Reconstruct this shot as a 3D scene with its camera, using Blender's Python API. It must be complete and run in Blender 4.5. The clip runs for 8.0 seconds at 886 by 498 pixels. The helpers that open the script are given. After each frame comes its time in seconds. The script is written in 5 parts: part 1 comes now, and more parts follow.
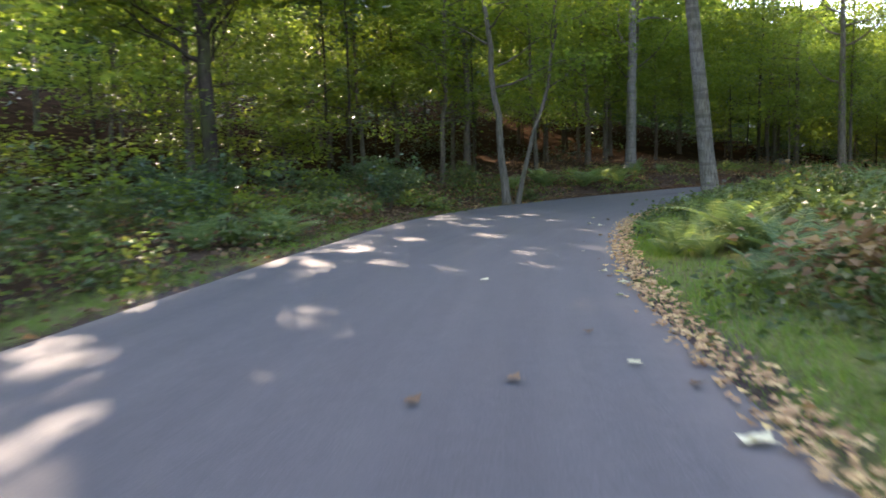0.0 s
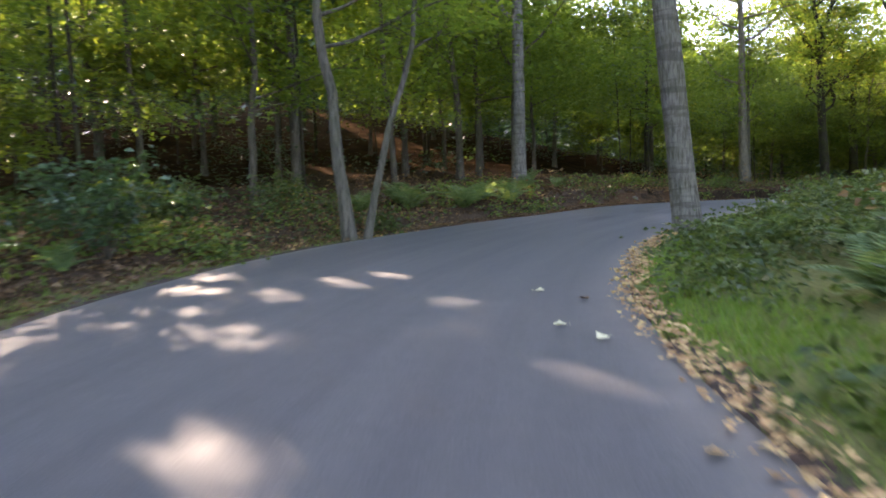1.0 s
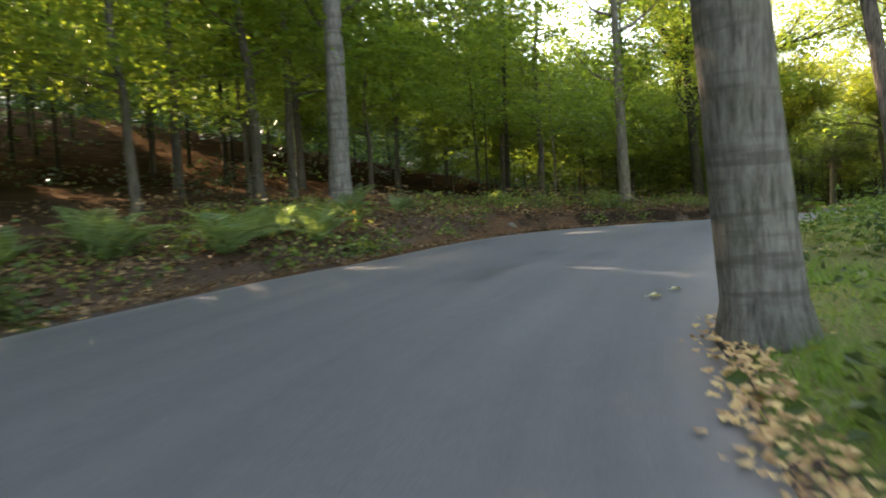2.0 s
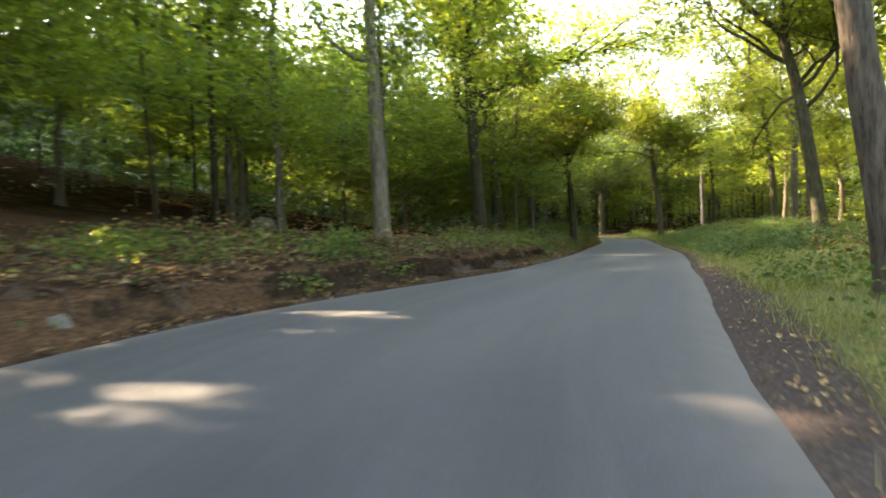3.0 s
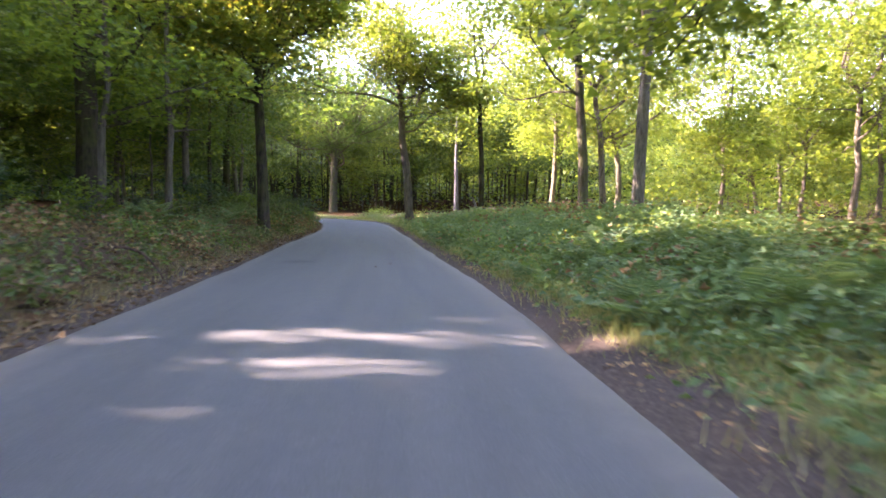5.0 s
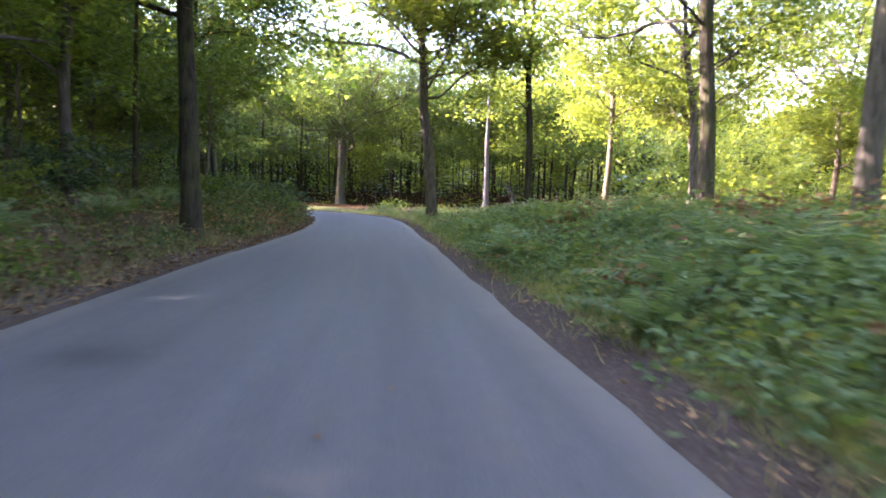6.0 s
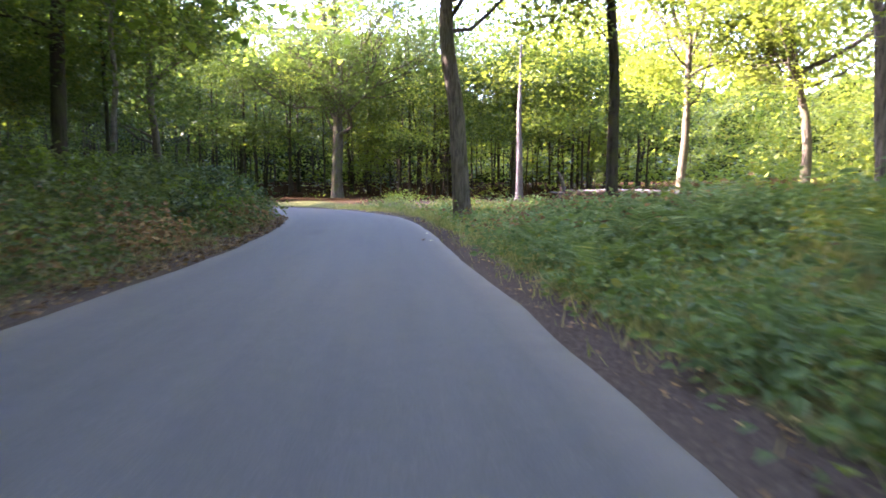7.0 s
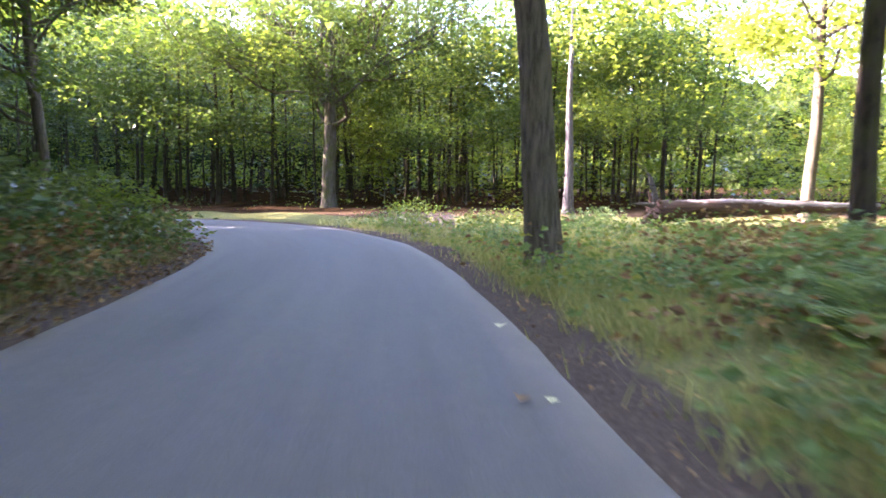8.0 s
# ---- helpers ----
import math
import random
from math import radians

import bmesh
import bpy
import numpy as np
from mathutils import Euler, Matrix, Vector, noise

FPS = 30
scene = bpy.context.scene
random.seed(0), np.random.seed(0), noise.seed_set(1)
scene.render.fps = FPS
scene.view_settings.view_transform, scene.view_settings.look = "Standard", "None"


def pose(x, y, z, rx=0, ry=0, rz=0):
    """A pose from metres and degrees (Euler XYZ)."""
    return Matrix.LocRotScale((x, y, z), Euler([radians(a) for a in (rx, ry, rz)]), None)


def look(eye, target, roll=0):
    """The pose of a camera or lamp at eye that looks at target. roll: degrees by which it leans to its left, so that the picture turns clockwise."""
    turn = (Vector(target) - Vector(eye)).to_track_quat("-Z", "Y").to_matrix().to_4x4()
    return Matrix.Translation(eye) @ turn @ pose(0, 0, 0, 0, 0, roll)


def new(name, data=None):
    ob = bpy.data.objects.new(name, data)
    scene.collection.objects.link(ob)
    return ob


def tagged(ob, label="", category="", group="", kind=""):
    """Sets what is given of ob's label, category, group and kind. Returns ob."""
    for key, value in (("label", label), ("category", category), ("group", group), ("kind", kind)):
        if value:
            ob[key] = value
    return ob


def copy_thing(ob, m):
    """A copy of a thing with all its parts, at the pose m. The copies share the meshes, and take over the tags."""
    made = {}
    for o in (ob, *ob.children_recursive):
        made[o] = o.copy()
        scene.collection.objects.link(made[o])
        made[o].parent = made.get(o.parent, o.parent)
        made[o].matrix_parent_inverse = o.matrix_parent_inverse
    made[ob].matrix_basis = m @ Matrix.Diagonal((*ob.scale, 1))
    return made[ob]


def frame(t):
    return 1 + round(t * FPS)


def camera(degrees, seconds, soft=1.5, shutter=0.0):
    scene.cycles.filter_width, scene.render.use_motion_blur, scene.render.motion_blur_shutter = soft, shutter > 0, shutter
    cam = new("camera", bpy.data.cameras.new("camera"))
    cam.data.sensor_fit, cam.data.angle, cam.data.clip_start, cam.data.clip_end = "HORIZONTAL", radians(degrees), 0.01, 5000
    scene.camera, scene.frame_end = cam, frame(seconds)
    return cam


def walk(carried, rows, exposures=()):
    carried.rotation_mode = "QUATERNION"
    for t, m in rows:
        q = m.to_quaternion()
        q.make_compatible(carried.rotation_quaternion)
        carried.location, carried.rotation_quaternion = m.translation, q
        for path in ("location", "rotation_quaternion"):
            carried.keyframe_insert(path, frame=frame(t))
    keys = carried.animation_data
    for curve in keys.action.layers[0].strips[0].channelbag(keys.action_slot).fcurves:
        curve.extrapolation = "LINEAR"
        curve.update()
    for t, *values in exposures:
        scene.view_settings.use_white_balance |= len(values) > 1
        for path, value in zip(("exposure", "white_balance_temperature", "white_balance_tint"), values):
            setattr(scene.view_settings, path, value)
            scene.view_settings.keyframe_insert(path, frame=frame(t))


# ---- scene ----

cam = camera(66.0, 8.0, soft=1.7, shutter=0.25)
PATH = [
    (0, (0.001, 0.001, 1.101), (-0.073, 1.990, 0.914), -1.64),
    (0.5, (0.266, 4.771, 1.039), (0.393, 6.761, 0.882), -2.46),
    (1, (0.867, 9.650, 1.171), (1.210, 11.614, 1.022), -2.10),
    (1.2, (1.230, 11.442, 1.273), (1.657, 13.392, 1.145), -2.27),
    (2.3, (5.576, 20.483, 1.276), (6.498, 22.256, 1.184), -2.94),
    (2.5, (6.887, 22.148, 1.419), (7.921, 23.858, 1.334), -2.37),
    (3, (10.924, 25.770, 1.770), (12.225, 27.287, 1.695), -2.17),
    (3.5, (15.018, 29.257, 1.817), (16.545, 30.544, 1.710), -0.29),
    (4, (19.602, 32.188, 1.705), (21.291, 33.247, 1.535), 0.80),
    (4.2, (21.405, 33.124, 1.676), (23.137, 34.111, 1.515), 1.68),
    (5.3, (29.739, 38.152, 1.525), (31.505, 39.076, 1.359), 1.03),
    (5.5, (31.441, 39.216, 1.467), (33.198, 40.154, 1.283), 1.62),
    (6, (35.775, 41.835, 1.288), (37.514, 42.808, 1.111), 1.95),
    (6.5, (40.021, 44.778, 1.228), (41.753, 45.760, 1.039), 0.56),
    (7, (44.337, 47.592, 1.034), (46.061, 48.585, 0.831), 0.64),
    (7.5, (48.300, 50.302, 0.991), (50.023, 51.297, 0.790), 0.32),
    (8, (52.438, 53.178, 0.960), (54.156, 54.184, 0.775), 0.88),
]
EXPOSURES = [(0, 3.45, 6750, 23), (1.2, 3.85, 7000, 27), (2.3, 4.0, 8100, 15), (3.5, 4.48, 7700, 19), (4.2, 4.68, 7050, 28), (5.5, 4.76, 6100, 39), (6.5, 4.84, 6050, 39), (8, 5.08, 6000, 40)]
walk(cam, [(t, look(eye, target, roll)) for t, eye, target, roll in PATH], EXPOSURES)

# ---- light: a low sun behind the wood, and the sky ----
SUN_AZ, SUN_EL = 21.0, 27.0      # degrees left of the first heading, and above the horizon
to_sun = Vector((-math.sin(radians(SUN_AZ)) * math.cos(radians(SUN_EL)), math.cos(radians(SUN_AZ)) * math.cos(radians(SUN_EL)), math.sin(radians(SUN_EL))))
world = bpy.data.worlds.new("sky")
scene.world = world
world.use_nodes = True
nt = world.node_tree
sky = nt.nodes.new("ShaderNodeTexSky")
sky.sky_type, sky.sun_disc = "NISHITA", False
sky.sun_elevation, sky.sun_rotation = radians(SUN_EL), radians(-SUN_AZ)
sky.air_density, sky.dust_density, sky.ozone_density = 1.0, 1.5, 1.0
nt.links.new(sky.outputs["Color"], nt.nodes["Background"].inputs["Color"])
nt.nodes["Background"].inputs["Strength"].default_value = 0.15
sun = new("sun", bpy.data.lights.new("sun", "SUN"))
sun.data.energy, sun.data.angle, sun.data.color = 4.2, radians(0.55), (1.0, 0.86, 0.66)
sun.matrix_world = look(to_sun * 100, (0, 0, 0))

rng = np.random.default_rng(7)


# ---- materials ----
def material(name, rough=0.8, spec=0.3):
    m = bpy.data.materials.new(name)
    m.use_nodes = True
    t = m.node_tree
    b = t.nodes["Principled BSDF"]
    b.inputs["Roughness"].default_value = rough
    b.inputs["Specular IOR Level"].default_value = spec
    return m, t, b


def node(t, kind, **values):
    n = t.nodes.new(kind)
    for key, value in values.items():
        n.inputs[key.replace("_", " ")].default_value = value
    return n


def ramp(t, source, stops):
    n = t.nodes.new("ShaderNodeValToRGB")
    e = n.color_ramp.elements
    while len(e) < len(stops):
        e.new(0.5)
    for k, (at, col) in enumerate(stops):
        e[k].position, e[k].color = at, (*col, 1)
    t.links.new(source, n.inputs["Fac"])
    return n.outputs["Color"]


def mixed(t, fac, a, b, kind="MIX"):
    n = t.nodes.new("ShaderNodeMix")
    n.data_type, n.blend_type = "RGBA", kind
    if isinstance(fac, float):
        n.inputs[0].default_value = fac
    else:
        t.links.new(fac, n.inputs[0])
    for k, v in ((6, a), (7, b)):
        if isinstance(v, tuple):
            n.inputs[k].default_value = (*v, 1)
        else:
            t.links.new(v, n.inputs[k])
    return n.outputs[2]


def place(t):
    return t.nodes.new("ShaderNodeNewGeometry").outputs["Position"]


def noise_of(t, scale, detail=5, vector=None, rough=0.6):
    n = node(t, "ShaderNodeTexNoise", Scale=scale, Detail=detail, Roughness=rough)
    t.links.new(vector if vector is not None else place(t), n.inputs["Vector"])
    return n.outputs["Fac"]


def math_of(t, op, a, b=0.0):
    n = t.nodes.new("ShaderNodeMath")
    n.operation = op
    n.use_clamp = True
    for k, v in enumerate((a, b)):
        if isinstance(v, (int, float)):
            n.inputs[k].default_value = v
        else:
            t.links.new(v, n.inputs[k])
    return n.outputs[0]


def bumped(t, b, height, strength, distance):
    n = node(t, "ShaderNodeBump", Strength=strength, Distance=distance)
    t.links.new(height, n.inputs["Height"])
    t.links.new(n.outputs["Normal"], b.inputs["Normal"])


def mask(t, name):
    n = t.nodes.new("ShaderNodeAttribute")
    n.attribute_name = name
    return n.outputs["Fac"]


def asphalt_material():
    m, t, b = material("asphalt", 0.82, 0.35)
    grit = noise_of(t, 90, 4)
    patch = noise_of(t, 0.35, 4)
    run_on = t.nodes.new("ShaderNodeCombineXYZ")
    t.links.new(mask(t, "lat"), run_on.inputs[0])
    t.links.new(mask(t, "run"), run_on.inputs[1])
    streak = noise_of(t, 2.6, 6, run_on.outputs[0])
    col = ramp(t, grit, [(0.3, (0.030, 0.030, 0.033)), (0.55, (0.053, 0.0525, 0.055)), (0.8, (0.115, 0.113, 0.114))])
    col = mixed(t, math_of(t, "MULTIPLY", patch, 0.55), col, (0.064, 0.063, 0.064))
    dark = ramp(t, streak, [(0.34, (0.82, 0.82, 0.84)), (0.5, (0.97, 0.97, 0.97)), (0.68, (1.12, 1.11, 1.09))])
    col = mixed(t, 0.85, col, dark, "MULTIPLY")
    mott = ramp(t, noise_of(t, 7.0, 6, None, 0.7), [(0.3, (0.82, 0.82, 0.83)), (0.5, (1.0, 1.0, 1.0)), (0.72, (1.16, 1.14, 1.12))])
    col = mixed(t, 0.55, col, mott, "MULTIPLY")
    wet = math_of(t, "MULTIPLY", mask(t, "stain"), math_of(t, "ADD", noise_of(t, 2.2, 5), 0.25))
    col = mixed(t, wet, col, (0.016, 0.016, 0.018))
    edge = mask(t, "edge")
    dusty = math_of(t, "MULTIPLY", edge, math_of(t, "ADD", noise_of(t, 3.0, 6), 0.15))
    col = mixed(t, dusty, col, (0.115, 0.098, 0.088))
    t.links.new(col, b.inputs["Base Color"])
    bumped(t, b, grit, 0.35, 0.004)
    return m


def ground_material():
    m, t, b = material("forest_floor", 1.0, 0.0)
    fine, mid, wide = noise_of(t, 28, 6), noise_of(t, 5, 5), noise_of(t, 0.5, 4)
    litter = ramp(t, fine, [(0.25, (0.022, 0.016, 0.012)), (0.45, (0.052, 0.037, 0.027)), (0.6, (0.090, 0.064, 0.044)), (0.75, (0.17, 0.13, 0.09))])
    litter = mixed(t, math_of(t, "MULTIPLY", mid, 0.6), litter, (0.055, 0.032, 0.02))
    green = ramp(t, fine, [(0.25, (0.045, 0.048, 0.02)), (0.5, (0.105, 0.108, 0.042)), (0.75, (0.21, 0.20, 0.095))])
    dirt = ramp(t, fine, [(0.3, (0.040, 0.031, 0.028)), (0.55, (0.080, 0.062, 0.054)), (0.8, (0.15, 0.12, 0.10))])
    def edged(name):
        g = math_of(t, "ADD", mask(t, name), math_of(t, "MULTIPLY", math_of(t, "SUBTRACT", mid, 0.5), 0.9))
        return ramp(t, g, [(0.38, (0, 0, 0)), (0.62, (1, 1, 1))])
    col = mixed(t, edged("grass"), litter, green)
    col = mixed(t, edged("dirt"), col, dirt)
    # under the trees the litter is darkened: the wood's shade is in the colour
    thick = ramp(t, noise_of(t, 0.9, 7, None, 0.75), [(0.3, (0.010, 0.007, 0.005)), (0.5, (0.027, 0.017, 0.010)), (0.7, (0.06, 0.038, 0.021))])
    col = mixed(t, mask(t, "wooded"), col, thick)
    col = mixed(t, 0.5, col, ramp(t, wide, [(0.3, (0.65, 0.65, 0.65)), (0.7, (1, 1, 1))]), "MULTIPLY")
    t.links.new(col, b.inputs["Base Color"])
    bumped(t, b, fine, 0.8, 0.03)
    return m


def leaf_material(name, stops, through_gain=1.3, share=0.45, rough=0.55, gloss=0.25):
    """Thin leaf: a glossy-diffuse face with light that passes through it."""
    m, t, b = material(name, rough, gloss)
    rand = t.nodes.new("ShaderNodeNewGeometry").outputs["Random Per Island"]
    info = t.nodes.new("ShaderNodeObjectInfo").outputs["Random"]
    r = math_of(t, "ADD", math_of(t, "MULTIPLY", rand, 0.75), math_of(t, "MULTIPLY", info, 0.25))
    col = ramp(t, r, stops)
    t.links.new(col, b.inputs["Base Color"])
    tr = t.nodes.new("ShaderNodeBsdfTranslucent")
    lit = mixed(t, 1.0, col, (through_gain * 1.08, through_gain, through_gain * 0.5), "MULTIPLY")
    t.links.new(lit, tr.inputs["Color"])
    mix = t.nodes.new("ShaderNodeMixShader")
    mix.inputs[0].default_value = share
    t.links.new(b.outputs[0], mix.inputs[1])
    t.links.new(tr.outputs[0], mix.inputs[2])
    t.links.new(mix.outputs[0], t.nodes["Material Output"].inputs["Surface"])
    return m


def bark_material(name, dark, light, moss=0.0, scale=1.0, rings=0.0):
    m, t, b = material(name, 0.92, 0.1)
    co = t.nodes.new("ShaderNodeTexCoord").outputs["Object"]
    mp = node(t, "ShaderNodeMapping")
    mp.inputs["Scale"].default_value = (9 * scale, 9 * scale, 1.6 * scale)
    t.links.new(co, mp.inputs["Vector"])
    ridge = noise_of(t, 1.6, 7, mp.outputs[0], 0.7)
    blot = noise_of(t, 1.3, 4, co)
    col = ramp(t, ridge, [(0.36, tuple(0.7 * v for v in dark)), (0.5, tuple(0.5 * (a + c) for a, c in zip(dark, light))), (0.64, light)])
    col = mixed(t, math_of(t, "MULTIPLY", blot, 0.5), col, tuple(0.6 * v for v in light))
    if rings:
        mr = node(t, "ShaderNodeMapping")
        mr.inputs["Scale"].default_value = (0.7, 0.7, 7)
        t.links.new(co, mr.inputs["Vector"])
        band = noise_of(t, 1.0, 3, mr.outputs[0])
        col = mixed(t, math_of(t, "MULTIPLY", ramp(t, band, [(0.52, (0, 0, 0)), (0.6, (1, 1, 1))]), rings), col, dark)
    if moss:
        g = noise_of(t, 2.2, 5, co)
        col = mixed(t, math_of(t, "MULTIPLY", ramp(t, g, [(0.45, (0, 0, 0)), (0.62, (1, 1, 1))]), moss), col, (0.05, 0.065, 0.015))
    t.links.new(col, b.inputs["Base Color"])
    bumped(t, b, ridge, 1.0, 0.06)
    return m


def plain_material(name, stops, rough=0.9, scale=14.0, bump=0.3):
    m, t, b = material(name, rough, 0.2)
    f = noise_of(t, scale, 6)
    t.links.new(ramp(t, f, stops), b.inputs["Base Color"])
    bumped(t, b, f, bump, 0.02)
    return m


ASPHALT, GROUND = asphalt_material(), ground_material()
LEAF_OAK = leaf_material("oak_leaf", [(0.0, (0.055, 0.085, 0.017)), (0.5, (0.085, 0.115, 0.020)), (0.9, (0.115, 0.14, 0.023)), (1.0, (0.18, 0.165, 0.028))], 2.3, 0.55)
LEAF_MID = leaf_material("broad_leaf", [(0.0, (0.036, 0.064, 0.014)), (0.5, (0.062, 0.094, 0.018)), (0.9, (0.095, 0.125, 0.021)), (1.0, (0.16, 0.15, 0.025))], 3.0, 0.5, 0.55, 0.15)
# broad leaf made darker for foliage that stands in shade, by colour alone
LEAF_SHADED = leaf_material("shaded_leaf", [(0.0, (0.030, 0.056, 0.015)), (0.5, (0.048, 0.080, 0.019)), (0.9, (0.072, 0.105, 0.022)), (1.0, (0.13, 0.125, 0.025))], 1.7, 0.45, 0.55, 0.15)
# dark blue-green leaf; in the wood's thickets it also carries their shade
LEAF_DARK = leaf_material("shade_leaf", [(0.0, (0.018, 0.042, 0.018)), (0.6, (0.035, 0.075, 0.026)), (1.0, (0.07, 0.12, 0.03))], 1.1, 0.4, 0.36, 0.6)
LEAF_HERB = leaf_material("bramble_leaf", [(0.0, (0.024, 0.043, 0.012)), (0.6, (0.054, 0.083, 0.022)), (0.92, (0.11, 0.13, 0.042)), (1.0, (0.20, 0.13, 0.04))], 1.5, 0.45, 0.45, 0.35)
LEAF_FERN = leaf_material("fern_leaf", [(0.0, (0.05, 0.09, 0.02)), (0.7, (0.10, 0.15, 0.035)), (1.0, (0.20, 0.20, 0.05))], 1.4, 0.45)
FERN = leaf_material("fern_frond", [(0.0, (0.055, 0.098, 0.042)), (0.7, (0.115, 0.175, 0.075)), (1.0, (0.19, 0.225, 0.095))], 1.4, 0.45)
GRASS = leaf_material("grass_blade", [(0.0, (0.085, 0.115, 0.035)), (0.5, (0.175, 0.195, 0.065)), (0.78, (0.30, 0.28, 0.13)), (1.0, (0.44, 0.39, 0.21))], 1.4, 0.45)
STRAW = leaf_material("olive_grass", [(0.0, (0.06, 0.065, 0.02)), (0.5, (0.12, 0.115, 0.042)), (0.8, (0.20, 0.165, 0.08)), (1.0, (0.30, 0.24, 0.13))], 1.3, 0.4)
DRY = leaf_material("dry_leaf", [(0.0, (0.032, 0.017, 0.010)), (0.4, (0.092, 0.054, 0.030)), (0.85, (0.19, 0.12, 0.066)), (1.0, (0.32, 0.24, 0.10))], 1.0, 0.2, 0.8)
TAN = leaf_material("tan_leaf", [(0.0, (0.16, 0.085, 0.04)), (0.45, (0.34, 0.20, 0.095)), (0.8, (0.50, 0.34, 0.155)), (1.0, (0.60, 0.47, 0.14))], 1.0, 0.2, 0.75)
FRESH = leaf_material("fresh_grass", [(0.0, (0.045, 0.105, 0.010)), (0.7, (0.095, 0.19, 0.018)), (1.0, (0.19, 0.24, 0.04))], 1.4, 0.4)
BRACKEN = leaf_material("dry_bracken", [(0.0, (0.07, 0.04, 0.02)), (0.6, (0.18, 0.11, 0.055)), (1.0, (0.30, 0.21, 0.10))], 1.0, 0.25, 0.85)
YELLOW = leaf_material("yellow_leaf", [(0.0, (0.22, 0.20, 0.03)), (0.6, (0.42, 0.34, 0.04)), (1.0, (0.55, 0.42, 0.05))], 1.2, 0.4)
PALE_LEAF = leaf_material("pale_leaf", [(0.0, (0.40, 0.36, 0.20)), (1.0, (0.55, 0.52, 0.36))], 1.0, 0.15, 0.7)
BARK_OAK = bark_material("oak_bark", (0.035, 0.028, 0.022), (0.15, 0.125, 0.10))
# near-black bark; in the dense wood it also carries the trunks' shade
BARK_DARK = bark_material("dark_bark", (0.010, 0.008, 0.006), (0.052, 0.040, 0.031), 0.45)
BARK_PALE = bark_material("pale_bark", (0.065, 0.058, 0.048), (0.22, 0.20, 0.17), 0.18, 1.4, 0.6)
BARK_TAN = bark_material("tan_bark", (0.075, 0.062, 0.045), (0.21, 0.18, 0.135), 0.1)
# bark toned down for shaded trunks, the shade being in its colour
BARK_WOOD = bark_material("shaded_bark", (0.034, 0.028, 0.022), (0.135, 0.115, 0.09), 0.25)
BARK_GREY = bark_material("grey_bark", (0.036, 0.032, 0.026), (0.14, 0.125, 0.10), 0.2)
BARK_MOSSY = bark_material("mossy_bark", (0.020, 0.017, 0.012), (0.105, 0.09, 0.07), 0.6)
WOOD_DEAD = bark_material("bare_dead_wood", (0.05, 0.045, 0.045), (0.13, 0.12, 0.12))
STONE = plain_material("stone", [(0.3, (0.045, 0.041, 0.034)), (0.6, (0.11, 0.10, 0.083)), (0.8, (0.18, 0.165, 0.135))])


# ---- mesh helpers ----
def mesh_object(name, V, F, mat, parent=None, label="", smooth=False):
    me = bpy.data.meshes.new(name)
    me.from_pydata(np.asarray(V, float).tolist(), [], F.tolist() if isinstance(F, np.ndarray) else F)
    me.materials.append(mat)
    if smooth:
        me.polygons.foreach_set("use_smooth", [True] * len(me.polygons))
    me.update()
    ob = new(name, me)
    if parent is not None:
        ob.parent = parent
    if label:
        tagged(ob, label)
    return ob


def thing(name, label, category, m=None, group="", kind=""):
    ob = new(name)
    ob.empty_display_size = 0.2
    if m is not None:
        ob.matrix_basis = m
    return tagged(ob, label, category, group, kind)


class Geo:
    def __init__(self):
        self.V, self.F, self.n = [], [], 0

    def add(self, V, F):
        self.V.append(np.asarray(V, float))
        self.F += (np.asarray(F) + self.n).tolist()
        self.n += len(V)

    def tube(self, pts, radii, sides=8, wobble=0.0, cap=False):
        pts, radii = np.asarray(pts, float), np.asarray(radii, float)
        tang = np.gradient(pts, axis=0)
        tang /= np.linalg.norm(tang, axis=1)[:, None] + 1e-9
        ref = np.array([1.0, 0.2, 0.0]) if abs(tang[0, 2]) > 0.7 else np.array([0.0, 0.0, 1.0])
        u = np.cross(tang, ref)
        u /= np.linalg.norm(u, axis=1)[:, None] + 1e-9
        v = np.cross(tang, u)
        a = np.linspace(0, 2 * np.pi, sides, endpoint=False)
        rr = radii[:, None] * (1 + wobble * rng.uniform(-1, 1, (len(pts), sides)))
        ring = pts[:, None] + rr[..., None] * (np.cos(a)[None, :, None] * u[:, None] + np.sin(a)[None, :, None] * v[:, None])
        n, k = len(pts), sides
        i, j = np.meshgrid(np.arange(n - 1), np.arange(k), indexing="ij")
        f = np.stack([i * k + j, i * k + (j + 1) % k, (i + 1) * k + (j + 1) % k, (i + 1) * k + j], -1).reshape(-1, 4)
        V, F = ring.reshape(-1, 3), f.tolist()
        if cap:
            V = np.vstack([V, pts[0], pts[-1]])
            F += [[(q + 1) % k, q, n * k] for q in range(k)] + [[(n - 1) * k + q, (n - 1) * k + (q + 1) % k, n * k + 1] for q in range(k)]
        self.V.append(V)
        self.F += [[x + self.n for x in face] for face in F]
        self.n += len(V)

    def object(self, name, mat, parent=None, label="", smooth=True):
        return mesh_object(name, np.vstack(self.V), self.F, mat, parent, label, smooth)


def unit(v):
    return v / (np.linalg.norm(v, axis=-1, keepdims=True) + 1e-9)


